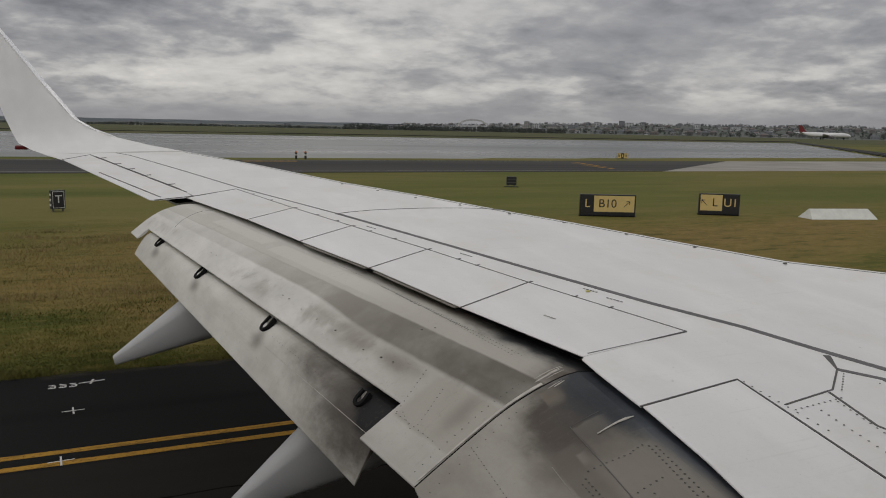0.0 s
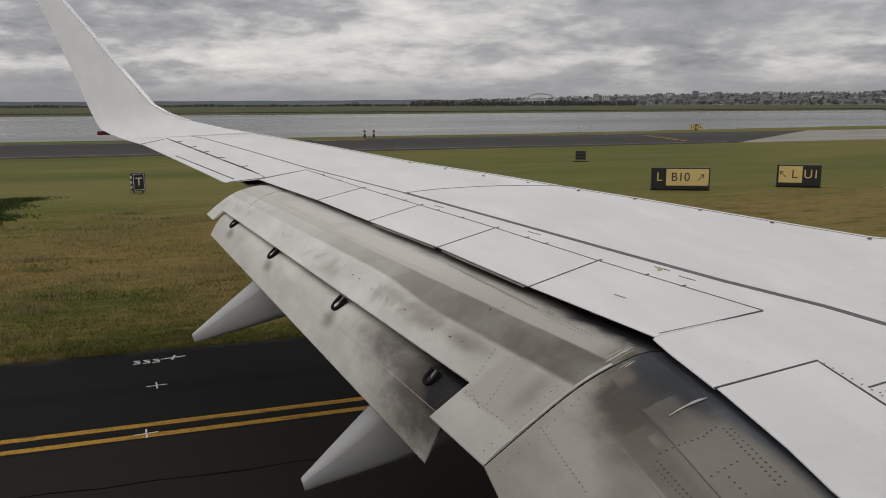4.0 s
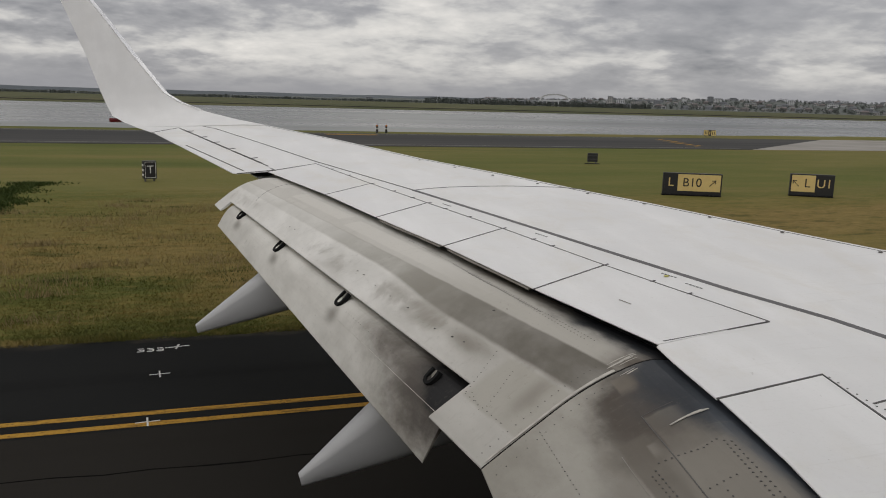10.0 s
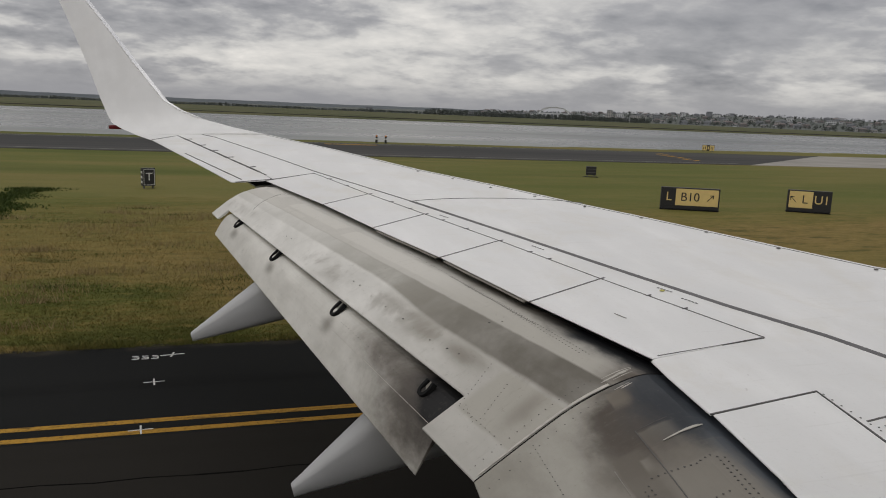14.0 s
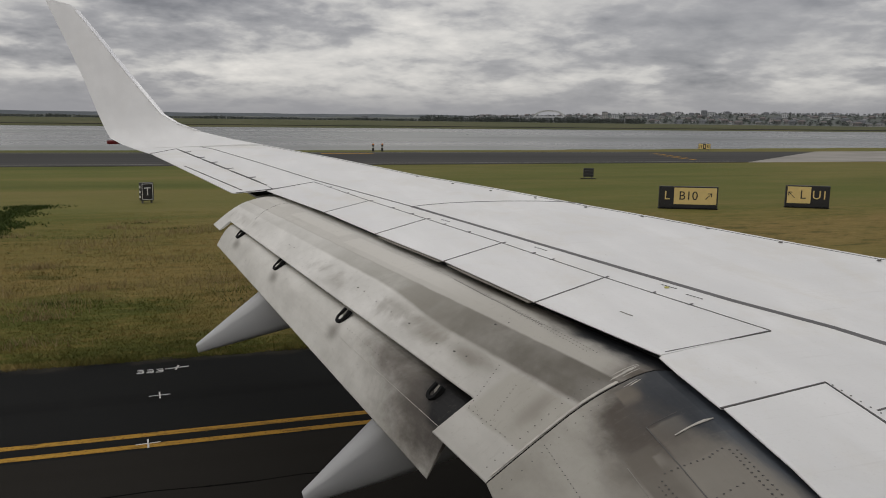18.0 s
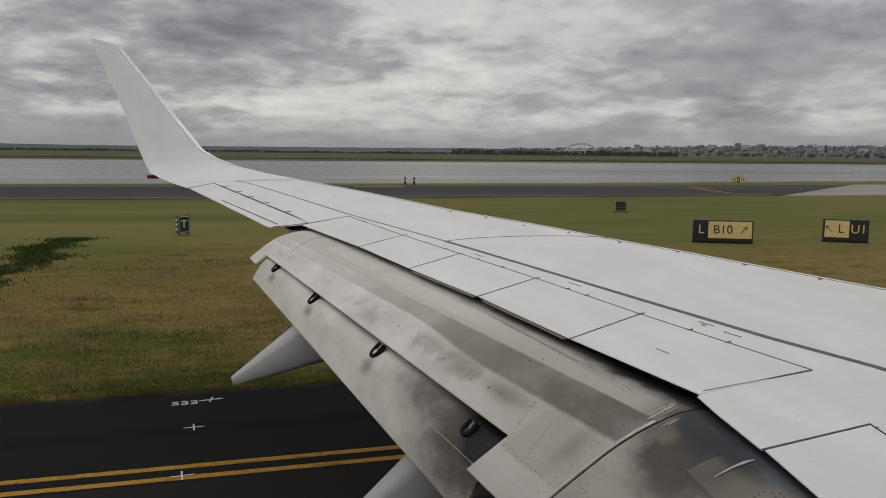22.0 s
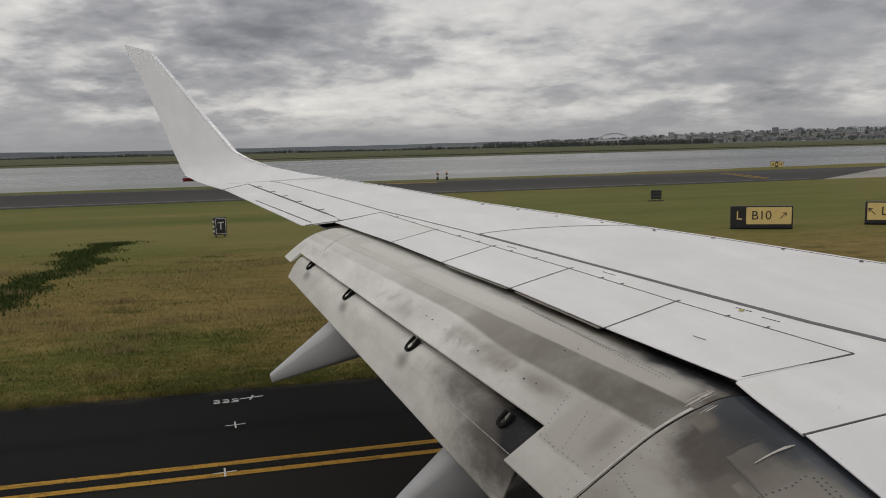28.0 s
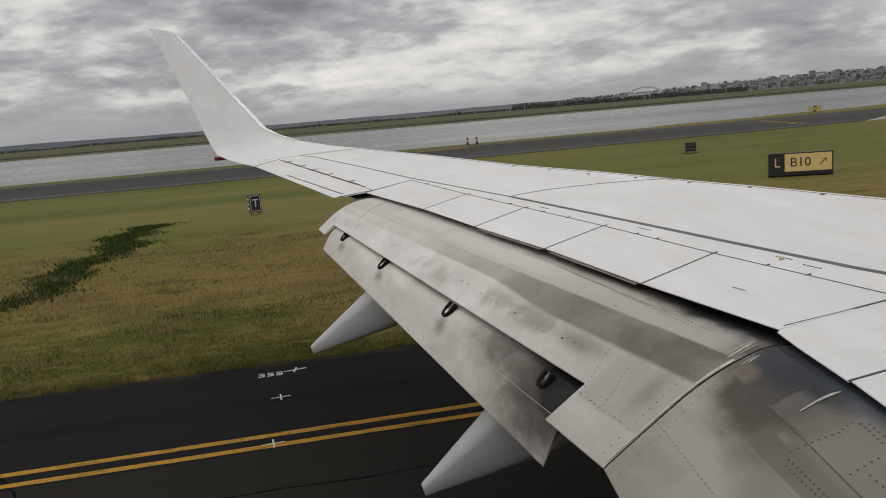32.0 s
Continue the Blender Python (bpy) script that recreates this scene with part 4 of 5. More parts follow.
def hinge_fitting(x, y, z, s):
    """A black U-shaped rim round a slot, with the hinge arm in it, on the aft flap."""
    w, path = 0.055 * s, []
    path += [(0.075 * s, -w * 0.9), (0.03 * s, -w * 1.05)]
    path += [(-0.01 * s - 0.05 * s * math.cos(a), -w * math.sin(a) * 1.05) for a in [radians(90 - 180 * k / 8) for k in range(9)]]
    path += [(0.03 * s, w * 1.05), (0.075 * s, w * 0.9)]
    loops = []
    for i, (px, py) in enumerate(path):
        a, b = path[max(0, i - 1)], path[min(len(path) - 1, i + 1)]
        d = Vector((b[0] - a[0], b[1] - a[1], 0)).normalized()
        n_ = Vector((-d.y, d.x, 0)) * 0.015
        c = Vector((px, py, 0))
        loops.append([c - n_ + Vector((0, 0, -0.02)), c + n_ + Vector((0, 0, -0.02)), c + n_ * 0.9 + Vector((0, 0, 0.014)), c - n_ * 0.9 + Vector((0, 0, 0.014))])
    ob = loft("hinge_fitting", loops, M_RUB, plane_thing, "black rim round a hinge slot", smooth=False)
    ob.matrix_world = pose(x, y, z, 0, -45, 8)
    bm = bmesh.new()
    box(bm, -0.05 * s, -w * 0.85, -0.02, 0.075 * s, w * 0.85, -0.006)
    part("slot_floor", bm, M_PATCH, ob)
    return ob


for y, v, k in ((8.954, 0.40, 0.95), (7.74, 0.42, 0.95), (6.238, 0.425, 0.95), (4.77, 0.45, 0.8)):
    p = on_flap(y, v, AFT_IN, AFT_OUT, 4.4, 9.35)
    hinge_fitting(p.x + 0.012, p.y, p.z + 0.012, k)
# step line along the aft flap, and its rivets
ribbon("seam_strip", [on_flap(y, 0.66, AFT_IN, AFT_OUT, 4.4, 9.35, 0.0) for y in steps(4.45, 6.1, 8)], 0.006, M_SCRAPE, 0.0008)
for k in range(22):
    p = on_flap(6.05 - 0.045 * k, 0.50, AFT_IN, AFT_OUT, 4.4, 9.35)
    dot("rivet", p.x, p.y, p.z - 0.001, 0.0035, M_RIVET, plane_thing)
# seal strip hanging under the outer spoilers
for a, b in ((SPTE[3], SPTE[4]), (SPTE[2], SPTE[3])):
    pts = [(lerp(a[0], b[0], f) + 0.012, lerp(a[1], b[1], f)) for f in (0.05, 0.35, 0.6, 0.95)]
    strip("spoiler_seal", pts, [0.03, 0.044, 0.030, 0.04], M_PATCH, plane_thing, -0.010, 0.008)


def canoe(y, tip, top, bot, w):
    """A flap track fairing: a boat-shaped pod that points aft and down."""
    loops = []
    tipv = Vector((tip[0], y, tip[1]))
    for f, ww in ((0.0, 0.26), (0.02, 0.36), (0.15, 0.45), (0.5, 0.75), (1.0, 1.0), (1.5, 1.1), (2.4, 0.9)):
        g = min(f, 1.2) if f > 1 else f
        u = tipv + (Vector((top[0], y, top[1])) - tipv) * (f if f <= 1 else 1 + (f - 1) * 0.55)
        l = tipv + Vector((0.02, 0, -0.085)) + (Vector((bot[0], y, bot[1])) - tipv) * f
        c, up = (u + l) / 2, (u - l) / 2
        lp = []
        for k in range(14):
            a = 2 * math.pi * k / 14
            ca, sa = math.cos(a), math.sin(a)
            e = 0.58
            sx = math.copysign(abs(ca) ** e, ca) * w * ww / 2
            lp.append(c + up * math.copysign(abs(sa) ** e, sa) + Vector((0, sx, 0)))
        loops.append(lp)
    return loft("flap_track_fairing", loops, M_FAIR, plane_thing, "light grey canoe-shaped fairing")


canoe(7.95, (-0.02, 1.625), (0.58, 2.10), (0.81, 1.81), 0.28)
canoe(5.45, (0.69, 1.155), (1.19, 1.615), (1.50, 1.32), 0.28)

# ---- fuselage: a plain unseen shell with a window opening ----
verts, faces = [], []
CY, CZ, FR = -1.68, 3.55, 1.92
angs = [radians(a) for a in (-90, -60, -30, -12, 0, 4, 8.2, 20.5, 40, 65, 90, 115, 140, 165, 195, 220, 245, 270)]
xs = [-9, -4, -0.22, 0.48, 4, 10]
for x in xs:
    for a in angs:
        verts.append((x, CY + FR * math.cos(a), CZ + FR * math.sin(a)))
na = len(angs)
for i in range(len(xs) - 1):
    for j in range(na - 1):
        if i == 2 and 3 <= j <= 7:
            continue
        faces.append((i * na + j, (i + 1) * na + j, (i + 1) * na + j + 1, i * na + j + 1))
faces.append(tuple(range(na - 1)))
faces.append(tuple(range((len(xs) - 1) * na, len(xs) * na - 1)))
fus = mesh_ob("fuselage_side", verts, faces, M_BELLY, plane_thing, "plain unseen fuselage side, grey to dim the wing root")
sol = fus.modifiers.new("skin", "SOLIDIFY")
sol.thickness = 0.02

bm = bmesh.new()
bmesh.ops.create_cone(bm, cap_ends=True, segments=14, radius1=0.11, radius2=0.14, depth=1.75, matrix=Matrix.Translation((2.9, 1.1, 1.35)))
part("gear_strut", bm, M_FAIR, plane_thing, "grey main gear strut")
for dy in (-0.32, 0.32):
    bm = bmesh.new()
    bmesh.ops.create_cone(bm, cap_ends=True, segments=24, radius1=0.55, radius2=0.55, depth=0.36, matrix=Matrix.Translation((2.9, 1.1 + dy, 0.552)) @ Matrix.Rotation(radians(90), 4, "X"))
    bmesh.ops.bevel(bm, geom=[e for e in bm.edges if abs(e.verts[0].co.y - e.verts[1].co.y) < 0.001], offset=0.06, segments=2, affect="EDGES")
    part("tyre", bm, M_RUB, plane_thing)

# ---- ground, one sheet ----
def basin(x, y):
    """1 inside the water basin, 0 on land."""
    near = 95 + 0.12 * np.clip(x - 40, 0, None)
    x_end = 152 + (y - 110) * 0.95
    a = np.clip((y - near) / 3, 0, 1) * np.clip((345 - y) / 10, 0, 1)
    return a * np.clip((x_end - x) / 8, 0, 1)


def height(x, y):
    z = -0.03 - 1.2 * basin(x, y)
    bank = np.exp(-((y - 362) / 14.0) ** 2) * 1.0
    z = z + bank * np.clip((420 - x) / 60, 0, 1)
    return z


gx = np.unique(np.concatenate([np.linspace(-4800, -500, 22), np.linspace(-500, 10, 27), np.linspace(10, 450, 150), np.linspace(450, 1200, 26), np.linspace(1200, 4800, 25)]))
gy = np.unique(np.concatenate([np.linspace(-2500, -40, 10), np.linspace(-40, 90, 14), np.linspace(92, 240, 75), np.linspace(242, 330, 18), np.linspace(332, 400, 30), np.linspace(400, 1150, 16), np.linspace(1150, 2600, 30), np.linspace(2600, 4800, 8)]))
X, Y = np.meshgrid(gx, gy)
Z = height(X, Y)
nv = len(gx)
verts = list(zip(X.ravel().tolist(), Y.ravel().tolist(), Z.ravel().tolist()))
faces = [(r * nv + c, r * nv + c + 1, (r + 1) * nv + c + 1, (r + 1) * nv + c) for r in range(len(gy) - 1) for c in range(nv - 1)]
tagged(mesh_ob("ground", verts, faces, M_GRASS, smooth=True), "wide flat airfield of mown olive grass", "ground", kind="structure")
mesh_ob("water", [(-4800, 92, -0.62), (520, 92, -0.62), (520, 352, -0.62), (-4800, 352, -0.62)], [(0, 1, 2, 3)], M_WATER)
tagged(bpy.data.objects["water"], "grey rippled bay water beside the runway", "water", kind="structure")


def slab(name, pts, mat, top=0.0, depth=0.08, parent=None):
    n = len(pts)
    v = [(x, y, top) for x, y in pts] + [(x, y, top - depth) for x, y in pts]
    f = [tuple(range(n)), tuple(range(2 * n - 1, n - 1, -1))] + [(i, n + i, n + (i + 1) % n, (i + 1) % n) for i in range(n)]
    return mesh_ob(name, v, f, mat, parent)


EDGE_Y = 13.0


def ragged(x0, x1, y, amp, n, seed):
    rnd = random.Random(seed)
    return [(x0 + (x1 - x0) * i / n, y + amp * (rnd.random() - 0.5)) for i in range(n + 1)]


tax = slab("taxiway", [(-900, -30), (900, -30)] + ragged(900, 60, EDGE_Y, 0.2, 30, 1) + ragged(59, -30, EDGE_Y, 0.22, 260, 2) + ragged(-31, -900, EDGE_Y, 0.2, 30, 3), M_ASPH)
tagged(tax, "dark asphalt taxiway with yellow side stripes", "taxiway", kind="structure")
rw = slab("runway", [(-1500, 64.5), (52, 64.5), (82, 88), (-1500, 88)], M_RWY, 0.0)
tagged(rw, "dark grey asphalt runway across the grass", "runway", kind="structure")
ap = slab("concrete_apron", [(52.1, 64.5), (900, 64.5), (900, 90), (150, 90), (82.1, 88)], M_CONC, 0.0)
tagged(ap, "pale concrete taxiway joining the runway", "pavement", kind="structure")
for y in (66.2, 86.4):
    tagged(slab("runway_edge_line", [(-1500, y), (52, y), (52, y + 0.25), (-1500, y + 0.25)], M_PALELINE, 0.006, 0.004), "thin pale painted runway side stripe", "marking", kind="structure")
for y in (9.38, 9.72):
    tagged(slab("taxiway_side_stripe", [(-900, y), (900, y), (900, y + 0.12), (-900, y + 0.12)], M_YEL, 0.004, 0.003), "worn yellow double side stripe on asphalt", "marking", group="yellow side stripes", kind="structure")

# ---- markings and cracks on the taxiway ----
def flat_bars(name, bars, mat, label, cat, group="", top=0.007):
    """Painted bars on the ground: each from (x, y) to (x, y) with a width."""
    bm = bmesh.new()
    for (x0, y0, x1, y1, w) in bars:
        d = Vector((x1 - x0, y1 - y0)).normalized()
        n = Vector((-d.y, d.x)) * w / 2
        q = [(x0 + n.x, y0 + n.y), (x0 - n.x, y0 - n.y), (x1 - n.x, y1 - n.y), (x1 + n.x, y1 + n.y)]
        t = [bm.verts.new((a, b, top)) for a, b in q]
        u = [bm.verts.new((a, b, top - 0.003)) for a, b in q]
        bm.faces.new(t)
        for i in range(4):
            bm.faces.new((t[i], u[i], u[(i + 1) % 4], t[(i + 1) % 4]))
    return tagged(part(name, bm, mat), label, cat, group, "structure")


for x, y in ((-0.55, 11.19), (-0.62, 9.50)):
    flat_bars("survey_cross", [(x - 0.14, y - 0.012, x + 0.14, y + 0.012, 0.018), (x + 0.01, y - 0.13, x - 0.01, y + 0.13, 0.022)], M_WHITE,
              "small white painted survey cross on asphalt", "marking", "survey crosses")
flat_bars("survey_figures", [(-0.52, 12.38, -0.16, 12.44, 0.030), (-0.36, 12.30, -0.32, 12.52, 0.030)]
          + [(x + dx0, 12.33 + dy0, x + dx1, 12.33 + dy1, 0.028) for x in (-0.92, -0.78, -0.64) for dx0, dy0, dx1, dy1 in ((0, -0.07, 0.09, -0.07), (0, 0.07, 0.09, 0.07), (0.02, 0.0, 0.09, 0.0), (0.09, -0.07, 0.09, 0.02))],
          M_WHITE, "white painted survey figures near the grass edge", "marking")


flat_bars("chevron_bars", [(48.6 + 0.8 * k, 69.0 + 2.6 * k, 50.2 + 0.8 * k, 70.3 + 2.6 * k, 0.35) for k in range(6)]
          + [(50.2 + 0.8 * k, 70.3 + 2.6 * k, 48.9 + 0.8 * k, 71.5 + 2.6 * k, 0.35) for k in range(5)], M_YEL, "worn yellow chevrons at the end of the runway asphalt", "marking", top=0.006)


def crack(name, pts, w, seed):
    rnd = random.Random(seed)
    line = []
    for (a, b) in zip(pts[:-1], pts[1:]):
        for k in range(10):
            f = k / 10
            line.append((a[0] + (b[0] - a[0]) * f + rnd.uniform(-0.03, 0.03), a[1] + (b[1] - a[1]) * f + rnd.uniform(-0.03, 0.03)))
    line.append(pts[-1])
    bars = [(p[0], p[1], q[0], q[1], w * rnd.uniform(0.5, 1.3)) for p, q in zip(line[:-1], line[1:])]
    return flat_bars(name, bars, M_CRACK, "dark wandering crack filled with bitumen", "crack", "pavement cracks", 0.003)


crack("pavement_crack", [(-5.2, 12.3), (-4.3, 10.6), (-3.4, 8.9), (-2.6, 7.3)], 0.028, 1)
crack("pavement_crack", [(-7.0, 8.4), (-2.0, 8.25), (3.0, 8.1)], 0.02, 4)


# ---- grass ----
def blades(name, n, seed, region, hmin, hmax, mat, label):
    rnd = np.random.RandomState(seed)
    y0, y1 = region[2:]
    y = y0 + (y1 - y0) * rnd.rand(n) ** 1.4
    x = region[0](y) + (region[1](y) - region[0](y)) * rnd.rand(n)
    clump = 0.5 + 0.5 * np.sin(x * 1.7 + np.sin(y * 1.3) * 2) * np.cos(y * 1.9 + np.cos(x * 0.9) * 2)
    h = (hmin + (hmax - hmin) * rnd.rand(n)) * (0.45 + 0.75 * clump) * np.clip(1.12 - (y - y0) / (1.05 * (y1 - y0)), 0.12, 1)
    a = rnd.rand(n) * 2 * np.pi
    w = 0.004 + 0.006 * rnd.rand(n) + 0.0005 * (y - 12)
    lx, ly = (rnd.rand(n) - 0.5) * h * 2.2, (rnd.rand(n) - 0.5) * h * 2.2
    v = np.empty((n, 3, 3))
    v[:, 0] = np.stack([x - w * np.cos(a), y - w * np.sin(a), np.full(n, -0.03)], 1)
    v[:, 1] = np.stack([x + w * np.cos(a), y + w * np.sin(a), np.full(n, -0.03)], 1)
    v[:, 2] = np.stack([x + lx, y + ly, h - 0.03], 1)
    me = bpy.data.meshes.new(name)
    me.from_pydata(v.reshape(-1, 3).tolist(), [], np.arange(3 * n).reshape(-1, 3).tolist())
    me.materials.append(mat)
    return tagged(new(name, me), label, "grass", kind="stuff")


left, right = (lambda y: -0.36 * y - 1.5), (lambda y: 0.22 * y + 1.0)
blades("grass", 150000, 4, (left, right, EDGE_Y + 0.05, 34.0), 0.015, 0.05, M_BLADE, "rough olive and straw coloured airfield grass")
blades("edge_grass", 9000, 5, (left, right, EDGE_Y - 0.12, EDGE_Y + 0.5), 0.04, 0.16, M_BLADE, "taller grass tufts along the taxiway edge")


def weeds():
    m = Mat("dark_weeds", 0.85, spec=0.1)
    g = m.node("ShaderNodeNewGeometry")
    m.color(m.mix(g.outputs["Random Per Island"], (0.030, 0.048, 0.013), (0.065, 0.085, 0.022)))
    return m.m


M_WEED = weeds()
def strip_of_weeds(n, seed):
    """Dark weeds along a shallow drain, thinning out to both sides."""
    rnd = np.random.RandomState(seed)
    y = 15.0 + 22.0 * rnd.rand(n)
    x = -7.6 + 0.7 * np.cos((y - 25.0) * 0.16) + 0.10 * (y - 27.0) + 0.3 * np.sin(y * 0.9) + rnd.randn(n) * (0.42 + 0.18 * np.sin(y * 2.1))
    h = 0.03 + 0.09 * rnd.rand(n)
    a, w = rnd.rand(n) * 2 * np.pi, 0.02 + 0.02 * rnd.rand(n)
    v = np.empty((n, 3, 3))
    v[:, 0] = np.stack([x - w * np.cos(a), y - w * np.sin(a), np.full(n, -0.03)], 1)
    v[:, 1] = np.stack([x + w * np.cos(a), y + w * np.sin(a), np.full(n, -0.03)], 1)
    v[:, 2] = np.stack([x + (rnd.rand(n) - 0.5) * 0.2, y + (rnd.rand(n) - 0.5) * 0.2, h - 0.03], 1)
    me = bpy.data.meshes.new("damp_weeds")
    me.from_pydata(v.reshape(-1, 3).tolist(), [], np.arange(3 * n).reshape(-1, 3).tolist())
    me.materials.append(M_WEED)
    return tagged(new("damp_weeds", me), "dark green damp weeds in a drainage strip", "grass", kind="stuff")


strip_of_weeds(13000, 6)


def tufts(name, clumps, per, seed, spread, hmin, hmax, mat, label):
    """Loose clumps of taller stalks among the turf."""
    rnd = np.random.RandomState(seed)
    cy = EDGE_Y + 1.0 + 17.0 * rnd.rand(clumps)
    cx = left(cy) + (right(cy) - left(cy)) * rnd.rand(clumps)
    n = clumps * per
    k = np.repeat(np.arange(clumps), per)
    size = 0.4 + rnd.rand(clumps)
    x = cx[k] + rnd.randn(n) * spread * 1.8 * size[k]
    y = np.maximum(cy[k] + rnd.randn(n) * spread * 0.7 * size[k], EDGE_Y + 0.2)
    h = hmin + (hmax - hmin) * rnd.rand(n)
    a = rnd.rand(n) * 2 * np.pi
    w = 0.005 + 0.007 * rnd.rand(n)
    v = np.empty((n, 3, 3))
    v[:, 0] = np.stack([x - w * np.cos(a), y - w * np.sin(a), np.full(n, -0.03)], 1)
    v[:, 1] = np.stack([x + w * np.cos(a), y + w * np.sin(a), np.full(n, -0.03)], 1)
    v[:, 2] = np.stack([x + (rnd.rand(n) - 0.5) * h * 1.2, y + (rnd.rand(n) - 0.5) * h * 1.2, h - 0.03], 1)
    me = bpy.data.meshes.new(name)
    me.from_pydata(v.reshape(-1, 3).tolist(), [], np.arange(3 * n).reshape(-1, 3).tolist())
    me.materials.append(mat)
    return tagged(new(name, me), label, "grass", kind="stuff")


M_STRAW = plain("pale_straw", (0.25, 0.19, 0.085), 0.8, 0, 0.35, 1.5)
tufts("straw_tufts", 70, 110, 21, 0.32, 0.08, 0.22, M_STRAW, "clumps of pale dry stalks in the turf")
tufts("green_weeds", 22, 130, 22, 0.38, 0.025, 0.07, M_WEED, "low patches of dark green weeds in the turf")


# ---- airfield signs and markers ----
def text_mesh(name, body, size, mat, parent, loc, extrude=0.004):
    cu = bpy.data.curves.new(name, "FONT")
    cu.body, cu.size, cu.extrude = body, size, extrude
    cu.align_x, cu.align_y = "CENTER", "CENTER"
    tmp = bpy.data.objects.new(name, cu)
    scene.collection.objects.link(tmp)
    bpy.context.view_layer.update()
    me = bpy.data.meshes.new_from_object(tmp.evaluated_get(bpy.context.evaluated_depsgraph_get()))
    bpy.data.objects.remove(tmp)
    me.materials.clear()
    me.materials.append(mat)
    ob = new(name, me)
    ob.parent = parent
    ob.matrix_basis = pose(*loc, 90, 0, 0)
    return ob


def arrow(parent, mat, x, z, size, turn):
    """A slim arrow on a sign's face; turn: degrees from pointing up, clockwise."""
    bm = bmesh.new()
    box(bm, -0.035 * size, -0.004, -0.45 * size, 0.035 * size, 0.004, 0.40 * size)
    for sgn in (-1, 1):
        m = Matrix.Translation((0, 0, 0.42 * size)) @ Matrix.Rotation(radians(sgn * 42), 4, "Y") @ Matrix.Translation((0, 0, -0.17 * size))
        bmesh.ops.create_cube(bm, size=1, matrix=m @ Matrix.Diagonal((0.08 * size, 0.008, 0.40 * size, 1)))
    ob = part("arrow", bm, mat, parent)
    ob.matrix_basis = Matrix.Translation((x, -0.098, z)) @ Matrix.Rotation(radians(turn), 4, "Y")
    return ob


def airfield_sign(x, y, turn, panels, h, label):
    """A low boxed sign on short legs. panels: width, face, ink, text."""
    w = sum(p[0] for p in panels)
    top = tagged(empty("airfield_sign", (x, y, -0.03)), label, "sign", "airfield signs")
    top.rotation_euler = (0, 0, radians(turn))
    bm = bmesh.new()
    box(bm, -w / 2 - 0.05, -0.08, 0.05, w / 2 + 0.05, 0.14, 0.26 + h, 0.02)
    part("housing", bm, M_SIGNB, top, "black sign housing")
    for lx in (-w * 0.38, w * 0.38):
        bm = bmesh.new()
        box(bm, lx - 0.04, -0.03, 0, lx + 0.04, 0.05, 0.2)
        part("leg", bm, M_SEAL, top)
    bm = bmesh.new()
    box(bm, -w / 2 - 0.06, -0.14, -0.04, w / 2 + 0.06, 0.2, 0.035, 0.01)
    part("footing", bm, M_RUB, top, "dark footing")
    cx = -w / 2
    for pw, face, ink, body in panels:
        bm = bmesh.new()
        box(bm, cx + 0.015, -0.092, 0.215, cx + pw - 0.015, -0.078, 0.205 + h, 0.004)
        part("panel", bm, face, top)
        c = cx + pw / 2
        if "^" in body:
            txt, ang, side = body.replace("^", ""), (45 if body.endswith("^") else -45), (1 if body.endswith("^") else -1)
            text_mesh("lettering", txt, h * 0.72, ink, top, (c - side * pw * 0.16, -0.096, 0.21 + h / 2))
            arrow(top, ink, c + side * pw * 0.31, 0.21 + h / 2, h * 0.55, ang)
        else:
            text_mesh("lettering", body, h * 0.72, ink, top, (c, -0.096, 0.21 + h / 2))
        cx += pw
    return top


airfield_sign(21.3, 30.2, -24, [(0.58, M_SIGNB, M_SIGNY, "L"), (1.9, M_SIGNY, M_SIGNB, "B10^")], 0.76, "yellow and black taxiway sign reading L B10 standing in grass")
airfield_sign(27.2, 29.4, -32, [(1.05, M_SIGNY, M_SIGNB, "^L"), (0.75, M_SIGNB, M_SIGNY, "U1")], 0.78, "small yellow and black sign reading L U1 standing in grass")


def marker_board(x, y, turn):
    top = tagged(empty("marker_board", (x, y, -0.03)), "small black marker board lettered T in the grass", "sign")
    top.rotation_euler = (0, 0, radians(turn))
    bm = bmesh.new()
    box(bm, -0.28, -0.06, 0.12, 0.28, 0.22, 0.92, 0.015)
    part("housing", bm, M_SIGNB, top)
    for b in ((-0.24, 0.86, 0.24, 0.88), (-0.24, 0.16, 0.24, 0.18), (-0.24, 0.16, -0.22, 0.88), (0.22, 0.16, 0.24, 0.88)):
        bm = bmesh.new()
        box(bm, b[0], -0.066, b[1], b[2], -0.058, b[3])
        part("border", bm, M_WHITE, top)
    text_mesh("lettering", "T", 0.5, M_WHITE, top, (0, -0.066, 0.52))
    for i in range(3):
        bm = bmesh.new()
        box(bm, -0.288, 0.0, 0.24 + i * 0.22, -0.278, 0.18, 0.34 + i * 0.22)
        part("side_bar", bm, M_WHITE, top)
    for lx in (-0.2, 0.2):
        bm = bmesh.new()
        box(bm, lx - 0.03, 0.02, 0, lx + 0.03, 0.1, 0.14)
        part("leg", bm, M_SEAL, top)


marker_board(-2.0, 37.3, 22)


